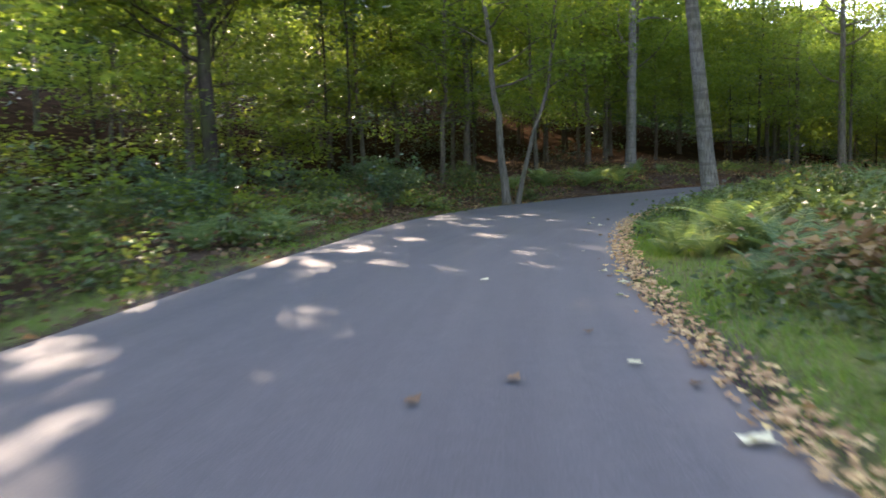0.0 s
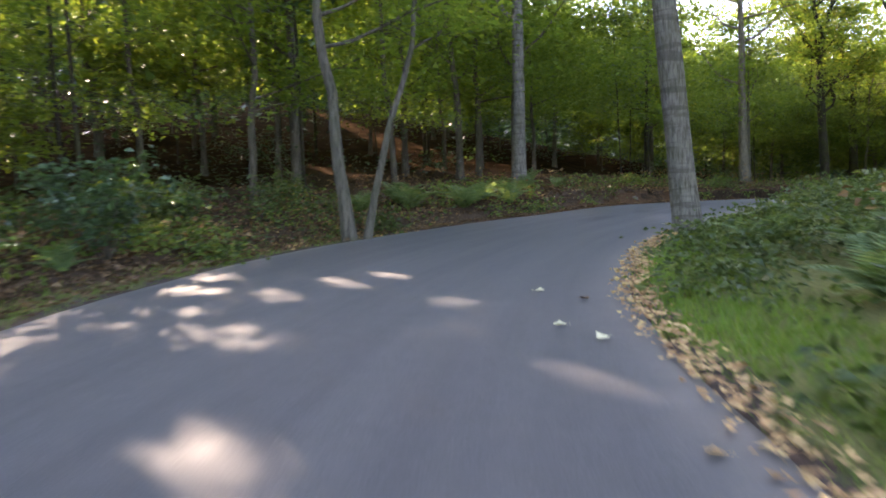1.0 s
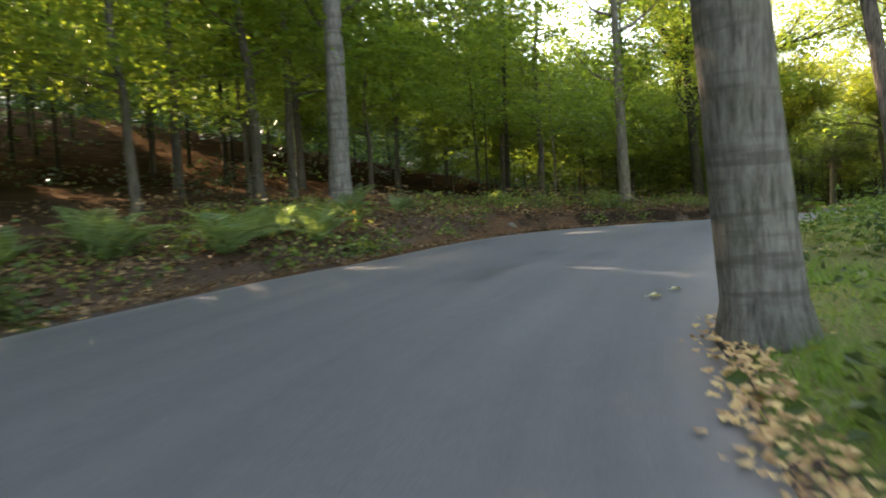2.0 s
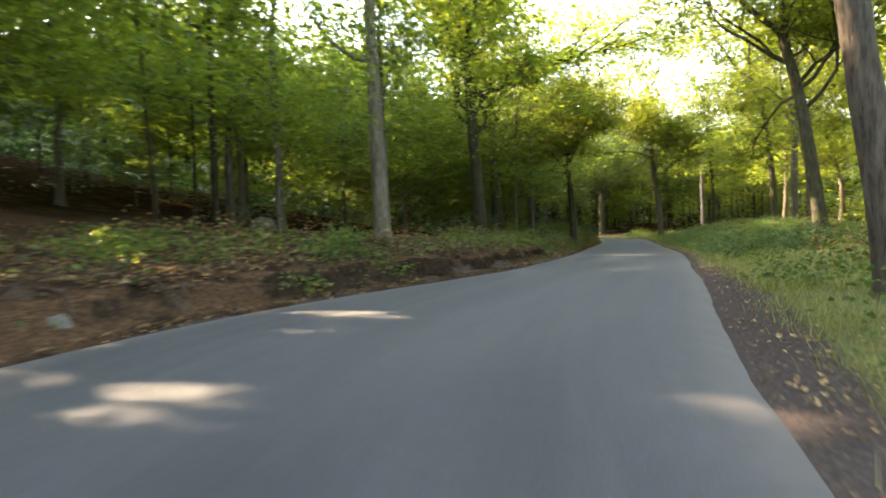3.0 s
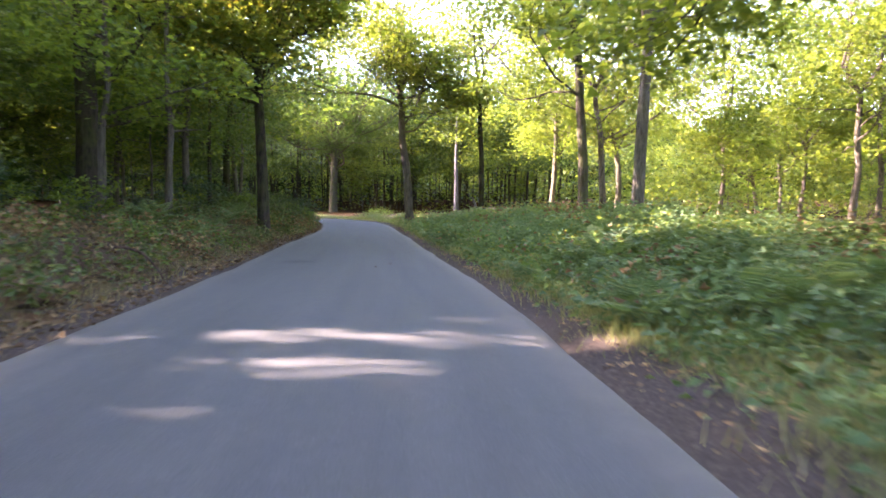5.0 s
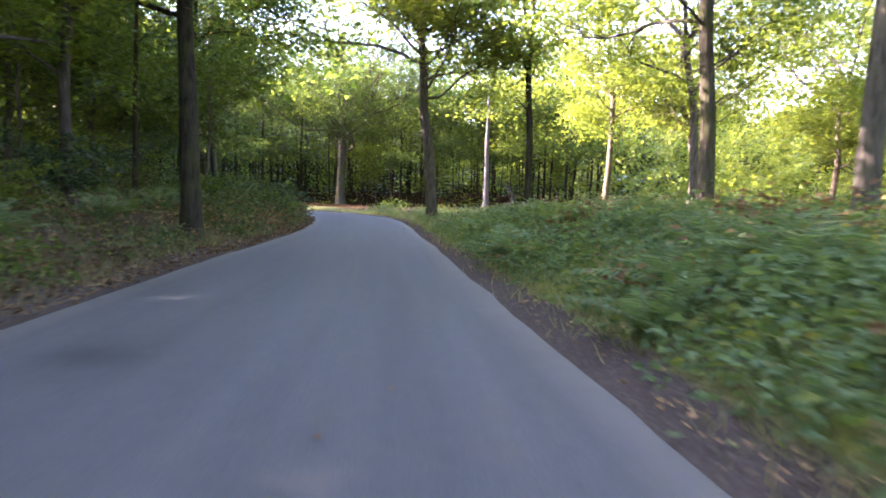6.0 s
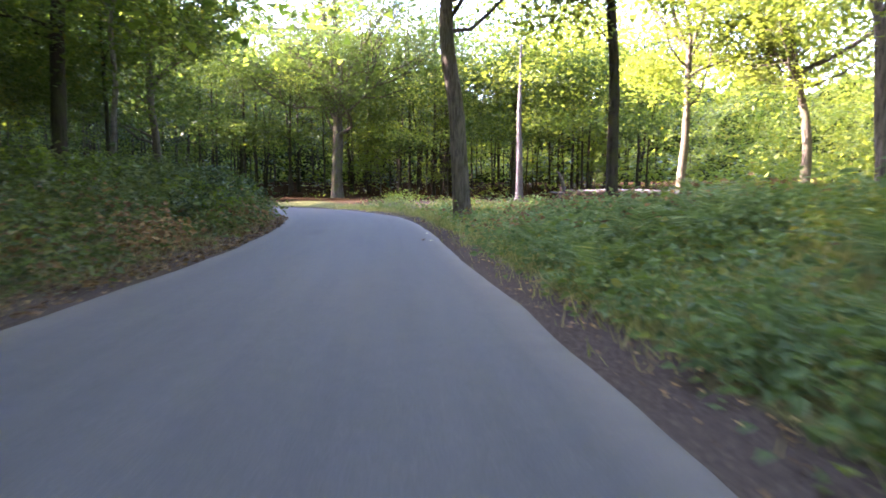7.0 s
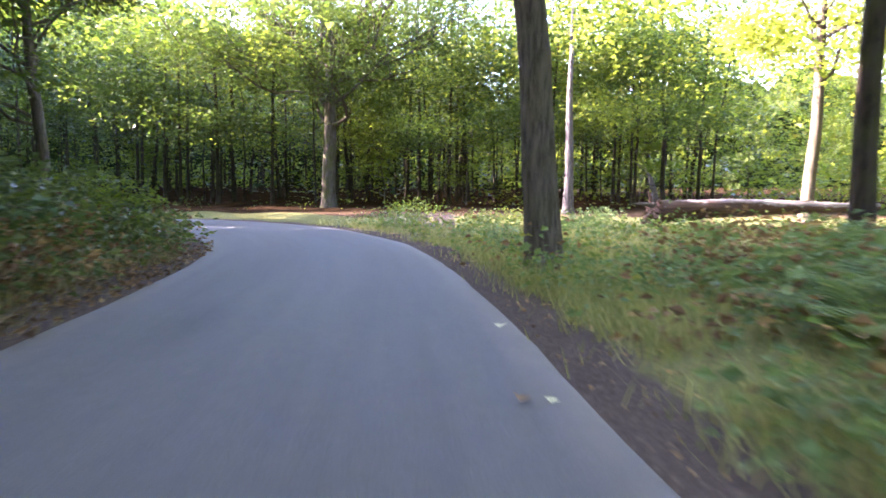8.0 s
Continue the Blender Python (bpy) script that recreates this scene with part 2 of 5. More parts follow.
def leaves(centres, along, normal, length, width, fold=0.25):
    """Folded leaf blades: two triangles each, about a midrib."""
    c, a = np.asarray(centres), unit(np.asarray(along))
    side = unit(np.cross(a, normal))
    up = np.cross(side, a)
    L, W = np.asarray(length)[:, None], np.asarray(width)[:, None]
    base, tip = c - a * L * 0.5, c + a * L * 0.5 - up * L * 0.08
    mid = c - a * L * 0.05
    left, right = mid + side * W * 0.5 + up * W * fold, mid - side * W * 0.5 + up * W * fold
    V = np.stack([base, left, tip, right], 1).reshape(-1, 3)
    k = np.arange(len(c))[:, None] * 4
    F = np.concatenate([k + [0, 2, 1], k + [0, 3, 2]], 1).reshape(-1, 3)
    return V, F


def sprays(tips, count, spread, flat, size, droop=0.15, tilt=0.45):
    """Leaves in flat sprays round twig ends."""
    tips = np.asarray(tips)
    c = np.repeat(tips, count, 0)
    n = len(c)
    off = rng.normal(0, 1, (n, 3)) * [spread, spread, spread * flat]
    along = unit(off * [1, 1, 0.2] + rng.normal(0, 0.3 * spread, (n, 3)) - [0, 0, droop * spread])
    normal = unit(rng.normal(0, tilt, (n, 3)) + [0, 0, 1])
    L = size * rng.uniform(0.65, 1.3, n)
    return leaves(c + off, along, normal, L, L * rng.uniform(0.55, 0.75, n))


def single(V):
    """Leaves of one triangle each, from folded blades: for crowns that stand further off."""
    base, left, tip, right = V.reshape(-1, 4, 3).transpose(1, 0, 2)
    off = (tip - 0.5 * (left + right)) * 0.6
    V = np.stack([base, left + off, right + off], 1).reshape(-1, 3)
    return V, np.arange(len(V)).reshape(-1, 3)


# ---- trees ----
def limb(start, way, length, r, steps=5, rise=0.25, twist=0.25):
    p, d, pts = np.array(start, float), unit(np.array(way, float)), [np.array(start, float)]
    for _ in range(steps):
        d = unit(d + rng.normal(0, twist, 3) * [1, 1, 0.6] + [0, 0, rise * 0.2])
        p = p + d * length / steps
        pts.append(p)
    return np.array(pts), r * np.linspace(1, 0.2, steps + 1), d


def make_tree(name, label, bark, leaf, height=16.0, r=0.25, lean=(0.0, 0.0), bend=0.15, first=4.0, limbs=10, reach=3.5, up=0.5,
              twigs=6, per=12, size=0.2, spread=0.45, flat=0.35, fork=0.0, bare=0.0, sides=12, category="tree", low=0.0):
    root = thing(name, label, category)
    g = Geo()
    steps = max(10, int(height / 0.8))
    h = np.linspace(0, 1, steps + 1) ** 1.15
    sway = np.cumsum(rng.normal(0, bend / steps ** 0.5, (steps + 1, 2)), 0) * h[:, None]
    pts = np.column_stack([lean[0] * h * height + sway[:, 0], lean[1] * h * height + sway[:, 1], h * height - 0.25])
    stop = fork if fork else height
    rad = r * (1 - 0.82 * h) * (1 + 0.55 * np.exp(-h * height / 0.35))
    keep = pts[:, 2] <= stop
    keep[:4] = True
    g.tube(pts[keep], rad[keep], sides, 0.06)
    tips = []
    at = lambda z: np.array([np.interp(z, pts[:, 2], pts[:, k]) for k in range(3)])
    thick = lambda z: np.interp(z, pts[:, 2], rad)
    starts = []
    if fork:
        for k in range(3):
            a = rng.uniform(0, 2 * np.pi) if k == 0 else a + 2.1 + rng.uniform(-0.3, 0.3)
            way = (math.cos(a) * 0.55, math.sin(a) * 0.55, 1.0)
            L, R, d = limb(at(fork * 0.97), way, (height - fork) * rng.uniform(0.75, 1.0), thick(fork) * 0.72, 7, 0.5, 0.16)
            g.tube(L, R, 8, 0.05)
            starts += [(L[q], R[q], unit(L[q] - L[q - 1])) for q in range(2, 8)]
    for k in range(limbs):
        z = first + (min(stop, height) * 0.97 - first) * ((k + rng.uniform(0, 0.8)) / limbs) ** 0.9
        starts.append((at(z), thick(z) * 0.5, None))
    for p, q, d0 in starts:
        frac = (p[2] - first) / max(height - first, 1)
        a = rng.uniform(0, 2 * np.pi)
        way = np.array([math.cos(a), math.sin(a), up * rng.uniform(0.3, 1.2)])
        if d0 is not None:
            way = unit(way + d0 * 0.5)
        span = reach * rng.uniform(0.6, 1.15) * (1.0 - 0.55 * max(0.0, frac))
        L, R, d = limb(p, way, span, max(0.02, min(q, 0.13)), 5, 0.3, 0.22)
        g.tube(L, R, 4 if r < 0.15 else 5, 0.04)
        for _ in range(twigs):
            f = rng.uniform(0.3, 1.0)
            b = np.array([np.interp(f * 5, range(6), L[:, c]) for c in range(3)])
            w = unit(unit(L[-1] - L[0]) * 0.6 + rng.normal(0, 0.7, 3) * [1, 1, 0.35])
            t2, r2, _ = limb(b, w, span * rng.uniform(0.25, 0.45), 0.014, 3, 0.15, 0.25)
            g.tube(t2[[0, 3]], r2[[0, 3]], 3)
            if rng.random() >= bare:
                tips += [t2[2], t2[3]]
    g.object("trunk", bark, root)
    if tips:
        V, F = single(sprays(np.array(tips), per, spread, flat, size)[0])
        mesh_object("crown", V, F, leaf, root)
    return root


def bough(g, tips, p, way, length, r, level, twist=0.3, fine=True):
    """A limb with its branches and twigs; leaf clumps stand at the twig ends."""
    steps = (3, 4, 7)[level]
    L, R, d = limb(p, way, length, r, steps, (0.15, 0.3, 0.5)[level], twist)
    if level or fine:
        g.tube(L, R, (3, 4, 7)[level], 0.05)
    tips.append(L[-1])
    if level == 0:
        tips.append(L[-2])
        return
    kids = (0, 4, 6)[level] if length < 8 else 15       # leaders carry the upper crown
    for k in range(kids):
        f = 0.28 + 0.7 * (k + rng.uniform(0, 0.9)) / kids
        i = min(int(f * steps), steps - 1)
        on = unit(L[i + 1] - L[i])
        b = L[i] + (L[i + 1] - L[i]) * (f * steps - i)
        aside = unit(np.cross(on, [0.0, 0.0, 1.0])) * (1 if k % 2 else -1)
        w = on * 0.7 + aside * rng.uniform(0.5, 1.0) + rng.normal(0, 0.3, 3) + [0, 0, 0.12]
        bough(g, tips, b, w, length * (0.62 - 0.26 * f) * rng.uniform(0.75, 1.25), np.interp(f * steps, range(steps + 1), R) * 0.6, level - 1, twist, fine)


def make_oak(name, label, bark, leaf, height=18.0, r=0.25, lean=(0.0, 0.0), bend=0.5, fork=7.0, ways=(), boughs=6, first=4.6, reach=5.0, per=28, size=0.22, spread=0.5,
             sides=14, split=True, bare=0.0):
    """A broad tree: a trunk that parts into leaders, with boughs below. ways: height, bearing in degrees, rise, length and share of the trunk's girth of known limbs."""
    root = thing(name, label, "tree")
    z = np.linspace(-0.25, fork, 19)
    u = (z + 0.25) / (fork + 0.25)
    sway = np.cumsum(rng.normal(0, bend / 19 ** 0.5, (19, 2)), 0)
    sway = np.column_stack([np.convolve(np.pad(sway[:, k], 2, mode="edge"), np.ones(5) / 5, "valid") for k in (0, 1)]) * u[:, None]
    pts = np.column_stack([lean[0] * z + sway[:, 0], lean[1] * z + sway[:, 1], z])
    rad = r * (1 - 0.36 * u) * (1 + 0.6 * np.exp(-(z + 0.25) / 0.3))
    body = Geo()
    body.tube(pts, rad, sides, 0.045)
    at = lambda h: np.array([np.interp(h, z, pts[:, k]) for k in range(3)])
    plan = [(h, a, rise, n, q) for h, a, rise, n, q in ways]
    if not ways:
        a0 = rng.uniform(0, 360)
        plan = [(fork, a0 + 125 * k + rng.uniform(-25, 25), rng.uniform(1.1, 2.2), (height - fork) * rng.uniform(1.0, 1.25), 0.75) for k in range(3)]
    plan += [(first + (fork - first) * (k + rng.uniform(0, 0.9)) / max(boughs, 1), rng.uniform(0, 360), rng.uniform(0.15, 0.7), reach * rng.uniform(0.6, 1.1), rng.uniform(0.3, 0.45)) for k in range(boughs)]
    plan += [(fork, rng.uniform(0, 360), rng.uniform(0.5, 1.2), reach * rng.uniform(0.7, 1.0), 0.5) for _ in range(2)] if not bare else []
    tips, arms = [], []
    for h, a, rise, n, q in plan:
        g = Geo() if split else body
        way = (math.cos(radians(a)), math.sin(radians(a)), rise)
        bough(g, tips, at(min(h, fork) - 0.12), way, n, max(0.03, float(np.interp(min(h, fork), z, rad)) * q), 2 if not bare else 1, 0.3, split)
        if split:
            arms.append(g)
    trunk = body.object("trunk", bark, root)
    for g in arms:
        g.object("limb", bark, trunk)
    keep = np.array(tips)
    keep = keep[rng.uniform(0, 1, len(keep)) >= bare]
    if len(keep):
        V, F = single(sprays(keep, per, spread, 0.45, size)[0])
        mesh_object("crown", V, F, leaf, root)
    return root


# ---- the plan: the road's axis, its edges and the ground ----
AXIS = np.array([(-1.6, -40), (-1.0, -20), (-0.35, -7), (0.0, 0.0), (0.27, 4.77), (0.87, 9.65), (2.75, 15.4), (5.58, 20.48), (8.6, 23.9), (10.92, 25.77), (15.02, 29.26),
                 (21.4, 33.15), (29.74, 38.15), (35.78, 41.84), (44.34, 47.59), (52.44, 53.18), (59.5, 58.2), (64.3, 62.4), (67.2, 67.0), (68.2, 73.0), (67.0, 80.0), (63.0, 92.0), (55, 110)])


def smooth_line(p, per=24):
    out = []
    q = np.vstack([2 * p[0] - p[1], p, 2 * p[-1] - p[-2]])
    for k in range(1, len(q) - 2):
        d = np.linalg.norm(q[k + 1] - q[k])
        m0 = (q[k + 1] - q[k - 1]) / np.linalg.norm(q[k + 1] - q[k - 1]) * d
        m1 = (q[k + 2] - q[k]) / np.linalg.norm(q[k + 2] - q[k]) * d
        for u in np.linspace(0, 1, per, endpoint=False):
            out.append((2 * u**3 - 3 * u**2 + 1) * q[k] + (u**3 - 2 * u**2 + u) * m0 + (3 * u**2 - 2 * u**3) * q[k + 1] + (u**3 - u**2) * m1)
    return np.array(out + [p[-1]])


line = smooth_line(AXIS)
run = np.r_[0, np.cumsum(np.linalg.norm(np.diff(line, axis=0), axis=1))]
run -= run[np.argmin(np.linalg.norm(line, axis=1))]
S = np.arange(-38, run[-1] - 1, 0.4)
LINE = np.column_stack([np.interp(S, run, line[:, k]) for k in (0, 1)])
WAY = unit(np.gradient(LINE, axis=0))
LEFT = np.column_stack([-WAY[:, 1], WAY[:, 0]])
edge_left = lambda s: np.interp(s, [-40, 0, 8, 12, 16, 20, 24, 28, 33, 38, 42, 46, 52, 60, 70, 80, 90, 94, 100, 110, 130], [3.7, 3.7, 3.7, 4.1, 5.0, 5.7, 5.5, 5.0, 4.8, 4.3, 3.6, 2.9, 2.75, 3.0, 3.1, 2.62, 2.85, 3.05, 3.2, 3.2, 3.2])
edge_right = lambda s: np.interp(s, [-40, 6, 9, 12, 16, 20, 24, 26, 27.5, 29, 30.5, 32, 34, 37, 40, 45, 52, 60, 74, 82, 92, 97, 101, 106, 115, 130], [1.3, 1.25, 1.33, 1.15, 0.8, 0.68, 0.82, 0.84, 0.72, 0.66, 0.84, 1.18, 1.38, 1.46, 1.5, 1.45, 1.45, 1.35, 1.25, 1.1, 1.1, 1.2, 1.9, 2.6, 2.6, 2.6])
road_z = lambda s: np.interp(s, [-40, 0, 8, 12, 18, 22, 26, 30, 34, 38, 42, 52, 60, 68, 78, 90, 100, 115, 140], [0.0, -0.02, 0.0, 0.10, 0.20, 0.30, 0.47, 0.63, 0.70, 0.66, 0.58, 0.41, 0.19, -0.02, -0.16, -0.28, -0.42, -0.62, -0.75])
EL, ER = [np.convolve(np.pad(f(S), 3, mode="edge"), np.ones(7) / 7, "valid") for f in (edge_left, edge_right)]
edge_left, edge_right = lambda s: np.interp(s, S, EL), lambda s: np.interp(s, S, ER)
ROAD_Z = np.convolve(np.pad(road_z(S), 8, mode="edge"), np.ones(17) / 17, "valid")


def along(xy):
    """Run along the road and distance to its left, for places on the plan."""
    xy = np.atleast_2d(xy)
    s, l = np.empty(len(xy)), np.empty(len(xy))
    for k in range(0, len(xy), 4000):
        q = xy[k : k + 4000]
        i = ((q[:, None] - LINE[None, ::2]) ** 2).sum(-1).argmin(1) * 2
        d = q - LINE[i]
        s[k : k + 4000] = S[i] + (d * WAY[i]).sum(1).clip(-0.6, 0.6)
        l[k : k + 4000] = np.hypot(d[:, 0], d[:, 1]) * np.sign((d * LEFT[i]).sum(1))
    return s, l


def smoothstep(x, a, b):
    u = np.clip((x - a) / (b - a), 0, 1)
    return u * u * (3 - 2 * u)


def wavy(x, y):
    return (np.sin(0.9 * x + 1.3 * np.sin(0.37 * y)) * np.cos(0.8 * y + 1.1 * np.sin(0.53 * x)) + 0.5 * np.sin(2.3 * x + 0.7 * y) * np.cos(1.9 * y - 0.6 * x))


bank_left = lambda s: np.interp(s, [-40, 10, 20, 27, 33, 45, 60, 75, 86, 92, 98], [0.05, 0.05, 0.15, 0.35, 0.5, 0.55, 0.5, 0.5, 0.45, 0.3, 0.1])
hill_left = lambda s: np.interp(s, [-40, 12, 22, 30, 40, 55, 70, 85, 95], [0.05, 0.05, 0.10, 0.14, 0.14, 0.10, 0.07, 0.06, 0.02])
rise_right = lambda s: np.interp(s, [-40, 8, 25, 32, 42, 52, 57, 63, 72, 78, 84, 95], [0.25, 0.3, 0.3, 0.2, 0.18, 0.2, 0.3, 0.65, 0.75, 0.6, 0.25, 0.1])
hill_right = lambda s: np.interp(s, [-40, 25, 32, 45, 58, 70, 80, 95], [0.03, 0.03, 0.02, 0.025, 0.04, 0.03, 0.02, 0.015])


def ground_z(xy):
    xy = np.atleast_2d(xy)
    s, l = along(xy)
    z = np.interp(s, S, ROAD_Z)
    el, er = edge_left(s), edge_right(s)
    u, v = l - el, -l - er
    ripple = wavy(xy[:, 0], xy[:, 1])
    left = 0.05 * smoothstep(u, 0.05, 0.45) - 0.03 + bank_left(s) * smoothstep(u, np.interp(s, [48, 60], [0.55, 0.2]) + 0.12 * ripple, np.interp(s, [48, 60], [1.15, 2.3]) + 0.2 * ripple) + hill_left(s) * 14 * (1 - np.exp(-np.maximum(u - 1.0, 0) / 14))
    right = 0.06 * smoothstep(v, 0.1, 0.6) - 0.03 + rise_right(s) * smoothstep(v, 0.6, 4.0) + hill_right(s) * 14 * (1 - np.exp(-np.maximum(v - 1.5, 0) / 14))
    side = np.where(u > 0, left, np.where(v > 0, right, -0.03 - 0.09 * smoothstep(np.minimum(-u, -v), 0.0, 0.35)))
    rough = np.where((u > 0) | (v > 0), 0.05 * ripple * smoothstep(np.maximum(u, v), 0.3, 3.0), 0)
    # wooded slopes that close the view
    slopes = 9 * smoothstep(u, 9, 58) + 6 * smoothstep(v, 55, 100) + np.where(v > 5, 0.8 * smoothstep(xy[:, 0] + 0.8 * xy[:, 1], 150, 190) * (1 - smoothstep(v, 50, 100)), 0)
    return z + side + rough + slopes


def spread_steps(lo, hi, step, far):
    out, d = [], step
    x = hi
    while x < far:
        d *= 1.25
        x += d
        out.append(x)
    inner = np.arange(lo, hi + 1e-6, step)
    return np.r_[[lo - (x - hi) for x in out][::-1], inner, out]


def make_ground():
    gx, gy = spread_steps(-9, 86, 0.48, 700), spread_steps(-3, 82, 0.48, 700)
    X, Y = np.meshgrid(gx, gy, indexing="ij")
    xy = np.column_stack([X.ravel(), Y.ravel()])
    z = ground_z(xy)
    n, k = len(gx), len(gy)
    i, j = np.meshgrid(np.arange(n - 1), np.arange(k - 1), indexing="ij")
    F = np.stack([i * k + j, (i + 1) * k + j, (i + 1) * k + j + 1, i * k + j + 1], -1).reshape(-1, 4)
    ob = mesh_object("ground", np.column_stack([xy, z]), F, GROUND, smooth=True)
    s, l = along(xy)
    u, v = l - edge_left(s), -l - edge_right(s)
    grass = np.zeros(len(xy))
    gl = np.interp(s, [-40, 20, 30, 60, 75, 100], [0.85, 0.7, 0.15, 0.25, 0.5, 0.6])
    wl = np.interp(s, [-40, 18, 30, 60, 80, 100], [0.7, 0.6, 0.6, 1.2, 2, 2])
    grass = np.where(u > 0, gl * (1 - smoothstep(u, 0.6 * wl, 1.6 * wl)), grass)
    gr = np.interp(s, [-40, 25, 35, 60, 100], [0.75, 0.8, 0.95, 0.8, 0.8])
    grass = np.where(v > 0, gr * (1 - 0.6 * smoothstep(v, 12, 30)) * (1 - 0.85 * smoothstep(xy[:, 0] + 0.8 * xy[:, 1], 125, 131) * smoothstep(v, 3, 4.5)), grass)
    dirt = np.zeros(len(xy))
    wr = np.interp(s, [-40, 24, 30, 36, 50, 60, 90, 96, 120], [0.2, 0.2, 0.45, 0.85, 0.85, 0.65, 0.6, 0.8, 0.3])
    wd = np.interp(s, [-40, 26, 34, 90, 120], [0.25, 0.3, 0.7, 0.7, 0.4])
    dirt = np.where(v > -0.2, np.maximum(dirt, 1 - smoothstep(v, wr * 0.6, wr * 1.2)), dirt)
    dirt = np.where(u > -0.2, np.maximum(dirt, 0.85 * (1 - smoothstep(u, wd * 0.6, wd * 1.2))), dirt)
    # the earth track that leaves the road at its bend
    a, b = np.array([66.5, 62.5]), np.array([92.0, 77.0])
    f = np.clip(((xy - a) @ (b - a)) / ((b - a) @ (b - a)), 0, 1)
    d = np.linalg.norm(xy - (a + f[:, None] * (b - a)), axis=1)
    dirt = np.maximum(dirt, 1 - smoothstep(d, 0.9, 1.6))
    # wooded: where that painted shade lies, under the trees and on far slopes
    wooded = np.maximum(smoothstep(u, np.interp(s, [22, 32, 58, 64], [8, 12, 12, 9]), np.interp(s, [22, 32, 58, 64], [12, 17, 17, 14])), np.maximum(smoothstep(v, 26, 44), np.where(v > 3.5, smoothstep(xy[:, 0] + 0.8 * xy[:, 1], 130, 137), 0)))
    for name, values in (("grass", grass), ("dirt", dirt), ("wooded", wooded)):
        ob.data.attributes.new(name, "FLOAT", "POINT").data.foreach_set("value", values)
    return tagged(ob, "forest floor of brown leaf litter, earth and grass", "ground", kind="structure")


def make_road():
    across = np.array([0, 0.02, 0.06, 0.1, 0.14, 0.18, 0.22, 0.26, 0.3, 0.34, 0.38, 0.42, 0.46, 0.5, 0.54, 0.58, 0.62, 0.66, 0.7, 0.74, 0.78, 0.82, 0.86, 0.9, 0.94, 0.98, 1.0])
    jl = 0.014 * np.convolve(rng.normal(0, 1, len(S) + 6), np.ones(4) / 2, "same")[: len(S)]
    jr = 0.014 * np.convolve(rng.normal(0, 1, len(S) + 6), np.ones(4) / 2, "same")[: len(S)]
    el, er = edge_left(S) + jl, edge_right(S) + jr
    V, E, D = [], [], []
    for c in across:
        lat = -er + c * (el + er)
        xy = LINE + LEFT * lat[:, None]
        crown = 0.05 * (1 - (2 * c - 1) ** 2)
        V.append(np.column_stack([xy, ROAD_Z + 0.012 + crown - (0.045 if c in (0, 1) else 0.0)]))
        tracks = np.exp(-((lat - 0.0) / 0.35) ** 2) + np.exp(-((lat - 1.5) / 0.35) ** 2)
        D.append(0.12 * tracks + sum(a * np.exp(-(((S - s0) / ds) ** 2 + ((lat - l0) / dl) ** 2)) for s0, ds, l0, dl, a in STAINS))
        near = np.minimum(c, 1 - c) * (el + er)
        E.append(1 - smoothstep(near, 0.05, 0.5))
    n, k = len(S), len(across)
    i, j = np.meshgrid(np.arange(k - 1), np.arange(n - 1), indexing="ij")
    F = np.stack([i * n + j, i * n + j + 1, (i + 1) * n + j + 1, (i + 1) * n + j], -1).reshape(-1, 4)
    ob = mesh_object("road", np.vstack(V), F, ASPHALT, smooth=True)
    lats = [-er + c * (el + er) for c in across]
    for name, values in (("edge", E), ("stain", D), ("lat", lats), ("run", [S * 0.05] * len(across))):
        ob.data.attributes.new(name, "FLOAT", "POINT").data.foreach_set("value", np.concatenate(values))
    return tagged(ob, "narrow worn grey asphalt forest road bending right", "road", kind="structure")


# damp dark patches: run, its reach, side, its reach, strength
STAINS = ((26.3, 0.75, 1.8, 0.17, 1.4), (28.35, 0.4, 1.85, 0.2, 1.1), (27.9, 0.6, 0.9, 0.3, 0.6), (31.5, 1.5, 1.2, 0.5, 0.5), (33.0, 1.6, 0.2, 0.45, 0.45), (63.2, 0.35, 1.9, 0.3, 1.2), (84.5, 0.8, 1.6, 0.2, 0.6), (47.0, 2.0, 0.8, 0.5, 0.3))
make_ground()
make_road()


def at_ground(x, y, turn=0.0, scale=1.0, sink=0.0):
    return pose(x, y, float(ground_z([(x, y)])[0]) - sink, 0, 0, turn) @ Matrix.Diagonal((scale, scale, scale, 1))


rng = np.random.default_rng(11)

# ---- single trees along the road ----
def stand(tree, x, y, turn=0.0, scale=1.0):
    tree.matrix_basis = at_ground(x, y, turn, scale)
    return tree


SLIM = dict(bark=BARK_GREY, leaf=LEAF_MID, twigs=7, per=20, size=0.23, spread=0.5, flat=0.28)
PALE = dict(bark=BARK_PALE, leaf=LEAF_MID, limbs=15, reach=3.6, up=0.45, twigs=7, per=24, size=0.19, spread=0.6, flat=0.25, sides=16)
stand(make_tree("pale_tree", "straight tree with pale ringed bark beside the bend", height=19, r=0.25, lean=(-0.115, -0.01), bend=0.1, first=6.5, **PALE), 7.5, 21.2)
stand(make_tree("pale_tree", "pale grey tree on the leafy road bank", height=18, r=0.26, lean=(0.02, 0.0), bend=0.05, first=5.5, **PALE), 8.0, 33.8)
stand(make_tree("leaning_tree", "slender grey tree leaning over the brambles", BARK_GREY, LEAF_MID, 13, 0.15, (-0.10, 0.04), 0.7, 3.5, 12, 3.0, 0.4, 7, 24, 0.18, 0.6, 0.25), 1.45, 24.4)
